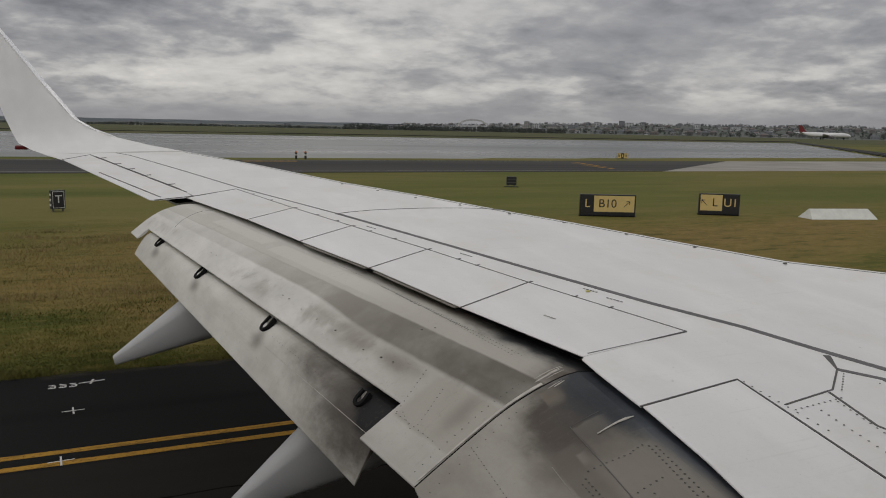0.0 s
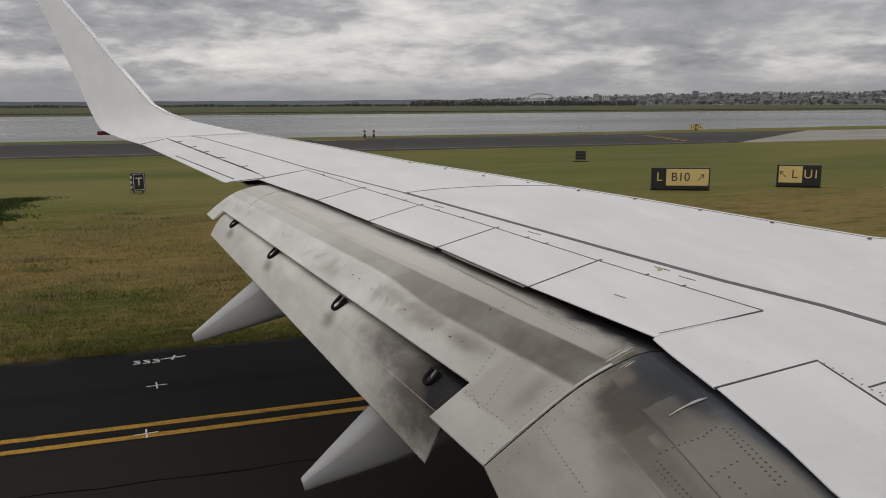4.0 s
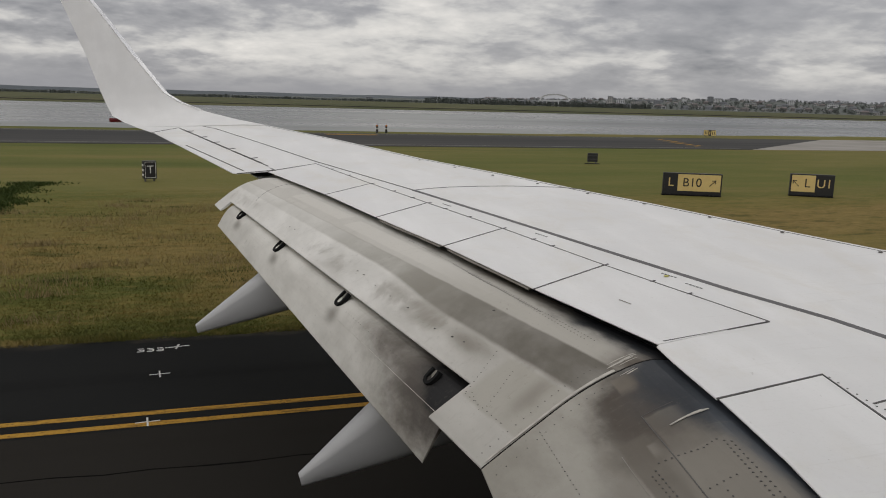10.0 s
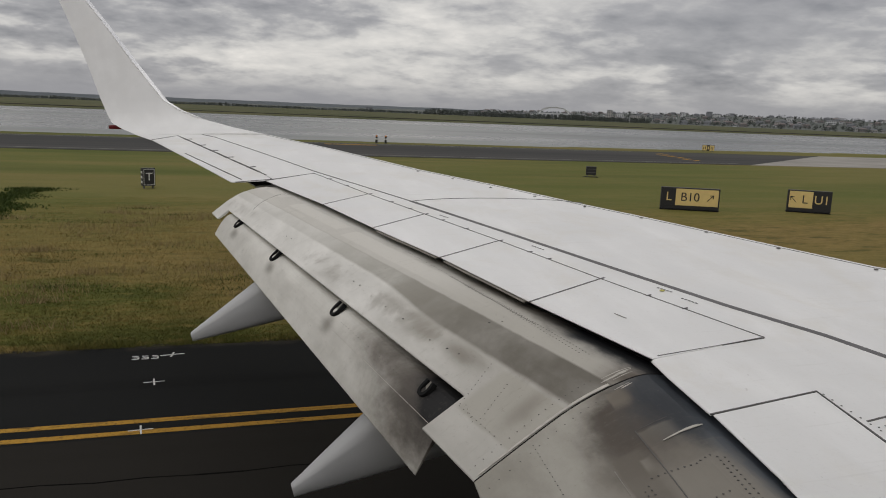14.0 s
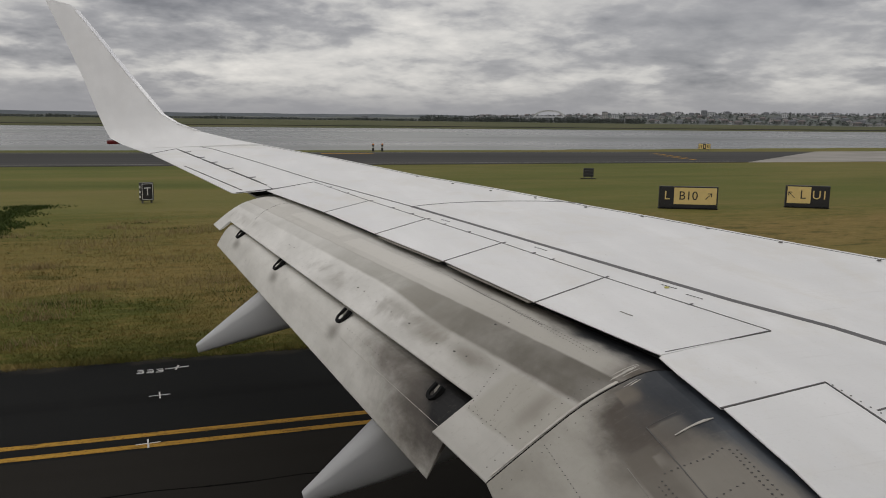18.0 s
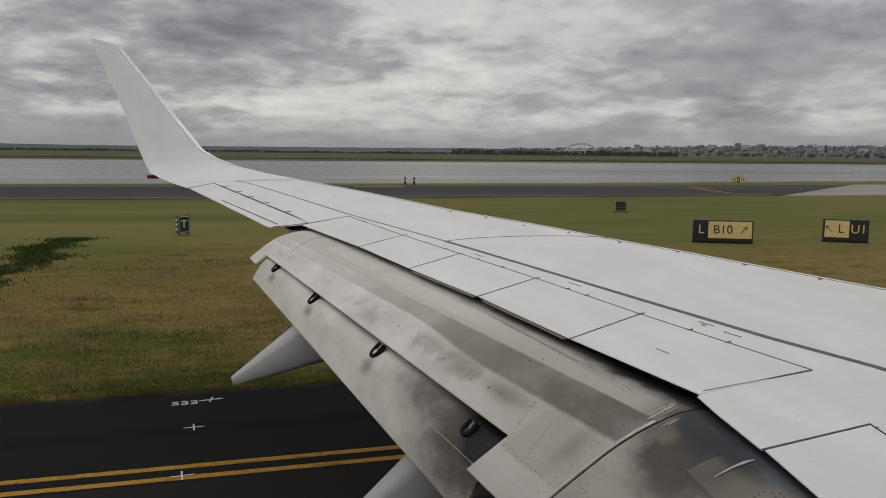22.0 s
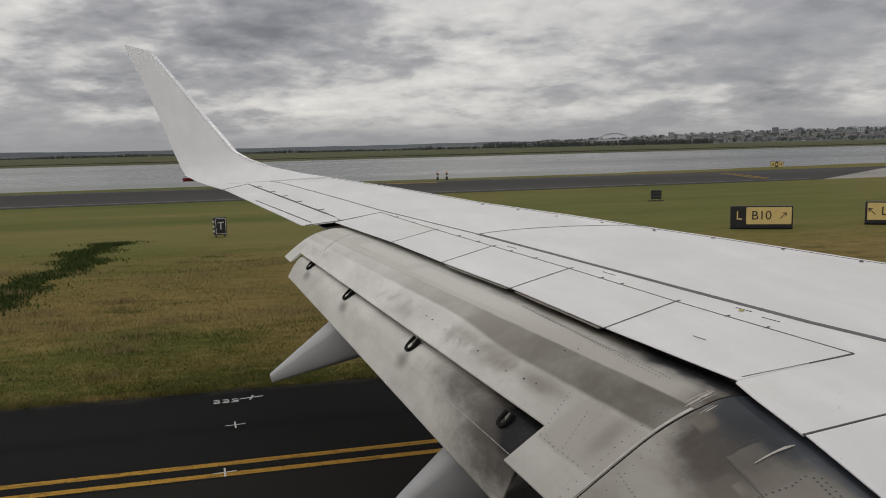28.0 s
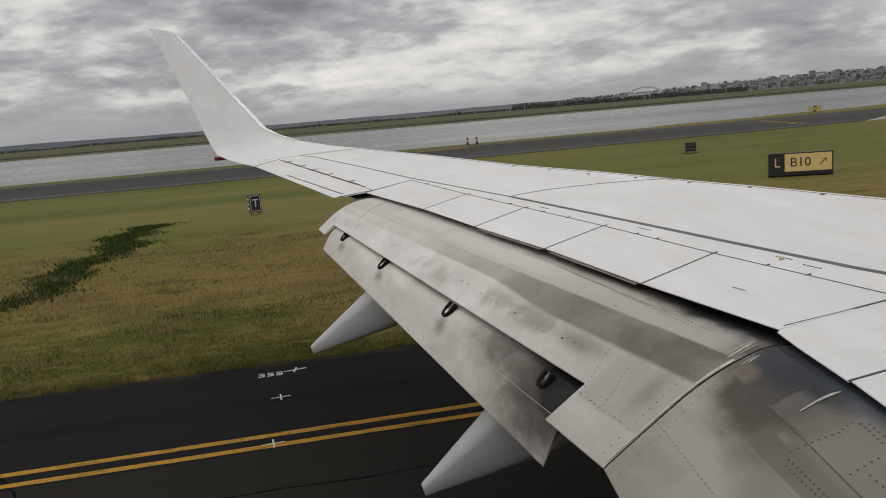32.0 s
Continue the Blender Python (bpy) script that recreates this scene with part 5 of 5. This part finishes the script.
def gable_marker(x0, y0, x1, y1):
    """A white ridge-tent shaped marker lying on the grass."""
    d = Vector((x1 - x0, y1 - y0, 0))
    ang, l = math.atan2(d.y, d.x), d.length
    top = tagged(empty("gable_marker", ((x0 + x1) / 2, (y0 + y1) / 2, -0.03)), "white painted gable marker lying in the grass", "marker")
    top.rotation_euler = (0, 0, ang)
    for sgn in (-1, 1):
        v = [(-l / 2, sgn * 0.55, 0), (l / 2, sgn * 0.55, 0), (l / 2 - 0.18, sgn * 0.02, 0.46), (-l / 2 + 0.18, sgn * 0.02, 0.46)]
        v += [(a, b - sgn * 0.03, c - 0.02) for a, b, c in v]
        mesh_ob("board", v, [(0, 1, 2, 3), (4, 7, 6, 5), (0, 4, 5, 1), (1, 5, 6, 2), (2, 6, 7, 3), (3, 7, 4, 0)], M_MARK, top)
    for sgn in (-1, 1):
        v = [(sgn * l / 2, -0.53, 0), (sgn * l / 2, 0.53, 0), (sgn * (l / 2 - 0.18), 0, 0.45)]
        v += [(a - sgn * 0.03, b, c) for a, b, c in v]
        mesh_ob("end_board", v, [(0, 1, 2), (3, 5, 4), (0, 3, 4, 1), (1, 4, 5, 2), (2, 5, 3, 0)], M_MARK, top)


def sign_back(x, y, turn):
    """A low black board seen from behind, on two legs and a footing."""
    top = tagged(empty("marker_board", (x, y, -0.03)), "low black board seen from behind in the grass", "sign")
    top.rotation_euler = (0, 0, radians(turn))
    bm = bmesh.new()
    box(bm, -0.34, -0.10, 0.14, 0.34, 0.10, 0.72, 0.02)
    part("housing", bm, M_SIGNB, top)
    for z in (0.32, 0.54):
        bm = bmesh.new()
        box(bm, -0.31, -0.112, z - 0.012, 0.31, -0.098, z + 0.012)
        part("rib", bm, M_SEAL, top)
    for lx in (-0.22, 0.22):
        bm = bmesh.new()
        box(bm, lx - 0.03, -0.04, 0, lx + 0.03, 0.04, 0.16)
        part("leg", bm, M_SEAL, top)
    bm = bmesh.new()
    box(bm, -0.5, -0.2, -0.04, 0.5, 0.2, 0.03, 0.01)
    part("footing", bm, M_RUB, top, "dark footing")


sign_back(25.5, 47.5, -20)
M_MARK = plain("weathered_white_paint", (0.62, 0.63, 0.58), 0.7, 0, 0.25, 3)
gable_marker(30.6, 27.3, 34.0, 26.5)


def small_sign(x, y, turn):
    """A small sign of two yellow faces and a black one; its writing is too small to read."""
    top = tagged(empty("runway_exit_sign", (x, y, -0.03)), "small yellow and black sign standing by the water", "sign")
    top.rotation_euler = (0, 0, radians(turn))
    bm = bmesh.new()
    box(bm, -0.80, -0.05, 0.18, 0.80, 0.10, 0.95, 0.02)
    part("housing", bm, M_SIGNB, top)
    for x0, x1, mat in ((-0.77, -0.2, M_SIGNY), (0.18, 0.77, M_SIGNY)):
        bm = bmesh.new()
        box(bm, x0, -0.064, 0.22, x1, -0.05, 0.91)
        part("panel", bm, mat, top, "yellow face")
    for bx in (-0.6, -0.38, 0.36, 0.58):
        bm = bmesh.new()
        box(bm, bx - 0.05, -0.070, 0.36, bx + 0.05, -0.062, 0.76)
        part("letter_bar", bm, M_SIGNB, top)
    bm = bmesh.new()
    box(bm, -0.06, -0.058, 0.36, 0.06, -0.048, 0.76)
    part("letter_bar", bm, M_SIGNY, top)
    for lx in (-0.55, 0.55):
        bm = bmesh.new()
        box(bm, lx - 0.04, -0.03, 0, lx + 0.04, 0.04, 0.2)
        part("leg", bm, M_SEAL, top)


small_sign(67.0, 92.0, -32)
def marker_post(x, y):
    """A short black post with a pale band and a lamp on top."""
    top = tagged(empty("marker_post", (x, y, -0.03)), "short black marker post with orange lamp by the runway", "post", "runway marker posts")
    bm = bmesh.new()
    bmesh.ops.create_cone(bm, cap_ends=True, segments=10, radius1=0.14, radius2=0.12, depth=0.75, matrix=Matrix.Translation((0, 0, 0.375)))
    part("post", bm, M_SIGNB, top)
    bm = bmesh.new()
    bmesh.ops.create_cone(bm, cap_ends=True, segments=10, radius1=0.15, radius2=0.15, depth=0.14, matrix=Matrix.Translation((0, 0, 0.5)))
    part("band", bm, M_MARK, top)
    bm = bmesh.new()
    bmesh.ops.create_uvsphere(bm, u_segments=10, v_segments=6, radius=0.13, matrix=Matrix.Translation((0, 0, 0.82)))
    part("lamp", bm, M_LAMP, top, "orange lamp", True)


M_LAMP = plain("orange_lens", (0.42, 0.15, 0.04), 0.3)
for x in (20.2, 21.3):
    marker_post(x, 90.4)

# ---- banks of the water ----
def rock_bank(name, line, h, label, z0=-0.75):
    """A ragged dark rock edge along a line."""
    rnd = random.Random(len(line))
    bm = bmesh.new()
    for (a, b) in zip(line[:-1], line[1:]):
        L = math.hypot(b[0] - a[0], b[1] - a[1])
        n = max(1, int(L / 5))
        for k in range(n):
            f = (k + rnd.random()) / n
            x, y = a[0] + (b[0] - a[0]) * f, a[1] + (b[1] - a[1]) * f
            s = Matrix.Diagonal((rnd.uniform(3, 5.5), rnd.uniform(1.2, 2.4), h * rnd.uniform(0.75, 1.2), 1))
            m = Matrix.Translation((x, y, z0 + h * 0.5)) @ Matrix.Rotation(math.atan2(b[1] - a[1], b[0] - a[0]) + rnd.uniform(-0.2, 0.2), 4, "Z") @ s
            bmesh.ops.create_icosphere(bm, subdivisions=1, radius=0.6, matrix=m)
    return tagged(part(name, bm, M_ROCK), label, "rocks", kind="stuff")


rock_bank("far_rock_bank", [(-900, 345), (-300, 344), (0, 345), (370, 344)], 0.8, "dark rock wall along the far shore")
for nm, line in (("far_sea_wall", [(-1500, 345.5), (-300, 344.5), (0, 345.5), (374, 344.5)]), ("end_sea_wall", [(148, 106), (214, 175), (295, 260), (375, 344)])):
    bm = bmesh.new()
    for (a, b) in zip(line[:-1], line[1:]):
        d = Vector((b[0] - a[0], b[1] - a[1], 0)).normalized()
        nn = Vector((-d.y, d.x, 0)) * 0.8
        pa, pb = Vector((a[0], a[1], -0.9)), Vector((b[0], b[1], -0.9))
        vs = [bm.verts.new(q) for q in (pa - nn, pb - nn, pb + nn, pa + nn, pa - nn * 0.5 + Vector((0, 0, 1.3 if nm == "far_sea_wall" else 1.0)), pb - nn * 0.5 + Vector((0, 0, 1.3 if nm == "far_sea_wall" else 1.0)), pb + nn * 0.5 + Vector((0, 0, 1.3 if nm == "far_sea_wall" else 1.0)), pa + nn * 0.5 + Vector((0, 0, 1.3 if nm == "far_sea_wall" else 1.0)))]
        for f in ((0, 1, 5, 4), (1, 2, 6, 5), (2, 3, 7, 6), (3, 0, 4, 7), (4, 5, 6, 7)):
            bm.faces.new([vs[k] for k in f])
    tagged(part(nm, bm, M_ROCK), "low dark sea wall at the shore", "wall", kind="structure")
rock_bank("end_rock_bank", [(147, 107), (212, 175), (293, 260), (373, 344)], 0.8, "dark rocks round the end of the water")

# ---- the far shore: woods, houses, hills ----
def polar(az, r, z=0.0):
    a = radians(az)
    return Vector((r * math.sin(a), r * math.cos(a), z))


RIDGE = [(-40, 1), (-20, 1.5), (-5, 2), (8, 4), (18, 8), (26, 14), (32, 20), (40, 23), (50, 24), (65, 22), (80, 18)]


def ridge_height(az):
    for (a, h), (b, k) in zip(RIDGE[:-1], RIDGE[1:]):
        if a <= az <= b:
            return h + (k - h) * (az - a) / (b - a)
    return 8.0


def land_z(az, r):
    f = max(0.0, min(1.0, (r - 1150) / 900))
    return ridge_height(az) * f * f * (3 - 2 * f) + 1.5 * math.sin(az * 1.9) * f


bm = bmesh.new()
azs = [-40 + i * 1.0 for i in range(121)]
rs = [1150, 1300, 1450, 1600, 1750, 1900, 2050, 2400]
grid = [[bm.verts.new(polar(a, r, land_z(a, r) - 0.04 + (noise.noise((a * 0.5, r * 0.01, 0)) * 1.8 if r > 1500 else 0))) for a in azs] for r in rs]
for i in range(len(rs) - 1):
    for j in range(len(azs) - 1):
        bm.faces.new((grid[i][j], grid[i][j + 1], grid[i + 1][j + 1], grid[i + 1][j]))
tagged(part("far_hill", bm, M_HILL, smooth=True), "low hazy wooded rise beyond the airfield", "hill", kind="structure")
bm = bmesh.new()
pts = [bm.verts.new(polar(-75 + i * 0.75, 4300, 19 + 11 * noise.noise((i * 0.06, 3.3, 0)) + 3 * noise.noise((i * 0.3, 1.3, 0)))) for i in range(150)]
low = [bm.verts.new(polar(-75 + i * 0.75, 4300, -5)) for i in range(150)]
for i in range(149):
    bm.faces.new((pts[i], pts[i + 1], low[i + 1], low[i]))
# hill colour with the distance haze mixed in
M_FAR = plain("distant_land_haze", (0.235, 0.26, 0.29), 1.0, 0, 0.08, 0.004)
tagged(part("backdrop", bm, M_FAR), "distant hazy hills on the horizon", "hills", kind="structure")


def woods(name, spots, seed, label):
    """Far trees in one mesh: trunks with crowns of many small leaf clumps."""
    rnd = random.Random(seed)
    verts, faces = [], []

    def tri(a, b, c):
        k = len(verts)
        verts.extend((a, b, c))
        faces.append((k, k + 1, k + 2))

    for (p, h, slim) in spots:
        for sgn in ((1, 0), (0, 1)):
            k = len(verts)
            r = 0.03 * h
            verts.extend([p + Vector((-r * sgn[0], -r * sgn[1], -1)), p + Vector((r * sgn[0], r * sgn[1], -1)), p + Vector((0, 0, h * 0.8))])
            faces.append((k, k + 1, k + 2))
        for _ in range(34):
            u = rnd.random()
            zz = h * (0.12 + 0.86 * u)
            if slim:
                rr = h * 0.22 * (1.05 - u) * math.sqrt(rnd.random())
            else:
                rr = h * 0.48 * math.sqrt(max(0.05, 1 - ((u - 0.45) / 0.6) ** 2)) * math.sqrt(rnd.random())
            a = rnd.random() * 6.283
            c = p + Vector((rr * math.cos(a), rr * math.sin(a), zz))
            s = h * rnd.uniform(0.10, 0.20)
            for _k in range(2):
                d = [Vector((rnd.uniform(-1, 1), rnd.uniform(-1, 1), rnd.uniform(-0.8, 0.8))) * s for _i in range(3)]
                tri(c + d[0], c + d[1], c + d[2])
    ob = mesh_ob(name, verts, faces, M_LEAF)
    return tagged(ob, label, "trees", kind="stuff")


rnd = random.Random(11)
spots = []
for i in range(3200):
    az = rnd.uniform(-32, 32)
    r = rnd.uniform(1050, 1180)
    grove = 0.5 + 0.5 * math.sin(az * 0.9) * math.sin(az * 0.37 + 1.0)
    spots.append((polar(az, r, 0), rnd.uniform(1.4, 2.6) + 2.4 * grove * rnd.random() + (3.5 if az > 17 and rnd.random() < 0.4 else 0), rnd.random() < 0.45))
woods("shore_woods", spots, 1, "dark row of pines along the far shore")
spots = []
for i in range(2600):
    az = rnd.uniform(16, 66)
    r = rnd.uniform(1150, 2000)
    spots.append((polar(az, r, land_z(az, r) - 0.5), rnd.uniform(3, 6.0), False))
woods("hill_woods", spots, 2, "grey-green trees among houses on the rise")


def house_meshes(w, d, h, roof_h):
    bm = bmesh.new()
    box(bm, -w / 2, -d / 2, -2, w / 2, d / 2, h)
    wall = bpy.data.meshes.new("wall")
    bm.to_mesh(wall), bm.free()
    bm = bmesh.new()
    e = 0.5
    v = [bm.verts.new(p) for p in ((-w / 2 - e, -d / 2 - e, h), (w / 2 + e, -d / 2 - e, h), (w / 2 + e, d / 2 + e, h), (-w / 2 - e, d / 2 + e, h), (-w / 2 + d * 0.3, 0, h + roof_h), (w / 2 - d * 0.3, 0, h + roof_h))]
    for f in ((0, 1, 5, 4), (1, 2, 5), (2, 3, 4, 5), (3, 0, 4), (3, 2, 1, 0)):
        bm.faces.new([v[i] for i in f])
    roof = bpy.data.meshes.new("roof")
    bm.to_mesh(roof), bm.free()
    bm = bmesh.new()
    box(bm, -0.9, -0.06, -0.7, 0.9, 0.06, 0.7)
    win = bpy.data.meshes.new("window")
    bm.to_mesh(win), bm.free()
    return wall, roof, win


def house(name, loc, turn, w, d, h, roof_h, wall_mat, roof_mat, label, cat, rows, cols, group):
    top = tagged(empty(name, loc), label, cat, group)
    top.rotation_euler = (0, 0, radians(turn))
    for me, mat, nm in zip(house_meshes(w, d, h, roof_h), (wall_mat, roof_mat, M_GLASSD), ("wall", "roof", "window")):
        me.materials.append(mat)
        if nm != "window":
            new(nm, me).parent = top
            continue
        for r in range(rows):
            for c in range(cols):
                o = new(nm, me)
                o.parent = top
                o.location = (-w / 2 + w * (c + 0.5) / cols, -d / 2 - 0.05, h * (r + 0.55) / rows)
    return top


protos = []
for wi, wm in enumerate(M_HOUSE):
    protos.append(house("house", (0, 0, 0), 0, 7 + wi * 1.3, 7, 3.4 + wi * 0.4, 1.5, wm, M_ROOF[wi % 2], ("white", "cream", "brick", "grey")[wi] + " house with a hipped roof on the far rise", "house", 1, 3, "far houses"))
n = 0
for i in range(230):
    az = 20 + 46 * (i + rnd.random()) / 230
    r = rnd.uniform(1180, 1950)
    m = Matrix.Translation(polar(az, r, land_z(az, r))) @ Matrix.Rotation(radians(-az + rnd.uniform(-25, 25)), 4, "Z")
    if i < 4:
        protos[i].matrix_basis = m
    else:
        copy_thing(protos[i % 4], m)
for az, r, w, h, k in ((22.9, 1190, 26, 9, 3), (23.9, 1200, 20, 11, 0), (29.2, 1420, 16, 22, 1), (29.9, 1450, 24, 14, 0), (31.0, 1400, 30, 11, 1), (32.4, 1500, 22, 12, 3), (34.2, 1600, 16, 15, 0), (35.9, 1700, 20, 18, 3), (36.4, 1690, 26, 12, 0),
                       (38.5, 1500, 34, 9, 1), (41, 1650, 22, 11, 0), (43.5, 1550, 30, 9, 0), (47, 1700, 22, 10, 1), (19.5, 1150, 24, 8, 3), (12.0, 1250, 18, 9, 3)):
    house("apartment_block", polar(az, r, land_z(az, r)), -az, w * 0.6, 10, h * 0.7, 0.8, M_HOUSE[k], M_ROOF[1], ("white", "cream", "brick", "grey")[k] + " apartment block among trees on the far rise", "building", max(2, int(h / 3.4)), max(3, int(w / 5)), "far blocks")


def arched_hall(az, r):
    """A pale hall under a latticed arch roof."""
    top = tagged(empty("arched_hall", polar(az, r, 0)), "pale hall with arched lattice roof across the bay", "building")
    top.rotation_euler = (0, 0, radians(-az))
    bm = bmesh.new()
    box(bm, -24, -12, -1, 24, 12, 9)
    part("wall", bm, M_HOUSE[0], top)
    for k in range(7):
        bm = bmesh.new()
        for j in range(16):
            a0, a1 = math.pi * j / 16, math.pi * (j + 1) / 16
            x0, x1 = -22 * math.cos(a0), -22 * math.cos(a1)
            z0, z1 = 9 + 9 * math.sin(a0), 9 + 9 * math.sin(a1)
            y = -12 + k * 4
            v = [bm.verts.new(p) for p in ((x0, y - 0.9, z0), (x1, y - 0.9, z1), (x1, y + 0.9, z1), (x0, y + 0.9, z0), (x0 * 0.94, y, z0 - 1.8), (x1 * 0.94, y, z1 - 1.8))]
            bm.faces.new([v[i] for i in (0, 1, 2, 3)])
            bm.faces.new([v[i] for i in (0, 4, 5, 1)])
        part("arch_rib", bm, M_FUSE, top)
    for c in range(8):
        bm = bmesh.new()
        box(bm, -22 + c * 5.7, -12.2, 2, -18 + c * 5.7, -12, 7)
        part("window", bm, M_GLASSD, top)


arched_hall(25.3, 1180)
# ---- an airliner parked far off ----
def far_airliner(az, r, heading):
    top = tagged(empty("parked_airliner", polar(az, r, 0)), "white airliner with red tail parked far away", "airplane")
    top.rotation_euler = (0, 0, radians(heading))
    loops = []
    for x, rad, dz in ((-29, 0.5, 2.2), (-24, 1.6, 1.4), (-16, 2.7, 0.3), (0, 2.8, 0), (20, 2.8, 0), (26, 2.2, -0.3), (29, 1.0, -0.8), (30, 0.2, -1.0)):
        loops.append([(x, rad * math.cos(a), 5.4 + dz + rad * math.sin(a)) for a in [k * math.pi / 6 for k in range(12)]])
    loft("body", loops, M_FUSE, top)
    loft("tail_fin", [[(-29, -0.2, 8), (-21, -0.2, 8), (-21, 0.2, 8), (-29, 0.2, 8)], [(-31, -0.1, 16.5), (-27.5, -0.1, 16.5), (-27.5, 0.1, 16.5), (-31, 0.1, 16.5)]], M_RED, top, "red tail fin")
    for sgn in (-1, 1):
        loft("wing", [[(-3, sgn * 2, 4.0), (7, sgn * 2, 4.2), (7, sgn * 2, 4.8), (-3, sgn * 2, 4.4)], [(-12, sgn * 28, 6.0), (-9.5, sgn * 28, 6.0), (-9.5, sgn * 28, 6.3), (-12, sgn * 28, 6.2)]], M_FUSE, top)
        loft("tailplane", [[(-29, sgn * 1, 7), (-24, sgn * 1, 7), (-24, sgn * 1, 7.3), (-29, sgn * 1, 7.3)], [(-32, sgn * 9, 8), (-30, sgn * 9, 8), (-30, sgn * 9, 8.2), (-32, sgn * 9, 8.2)]], M_FUSE, top)
        loft("engine", [[(x, sgn * 9 + q * math.cos(a), 2.7 + q * math.sin(a)) for a in [k * math.pi / 5 for k in range(10)]] for x, q in ((1, 0.8), (3, 1.3), (7, 1.5), (8, 1.3))], M_SEAL, top)
    for x, y in ((-3, 4), (-3, -4), (22, 0)):
        bm = bmesh.new()
        box(bm, x - 0.6, y - 0.5, 0, x + 0.6, y + 0.5, 3.2, 0.2)
        part("landing_gear", bm, M_RUB, top)


far_airliner(49.0, 1050, -30)

# a yellow bar on the runway
tagged(slab("runway_yellow_bar", [(13.2, 84.0), (18.9, 84.0), (18.9, 85.2), (13.2, 85.2)], M_YEL, 0.006, 0.004), "faded yellow bar painted on the runway", "marking", kind="structure")
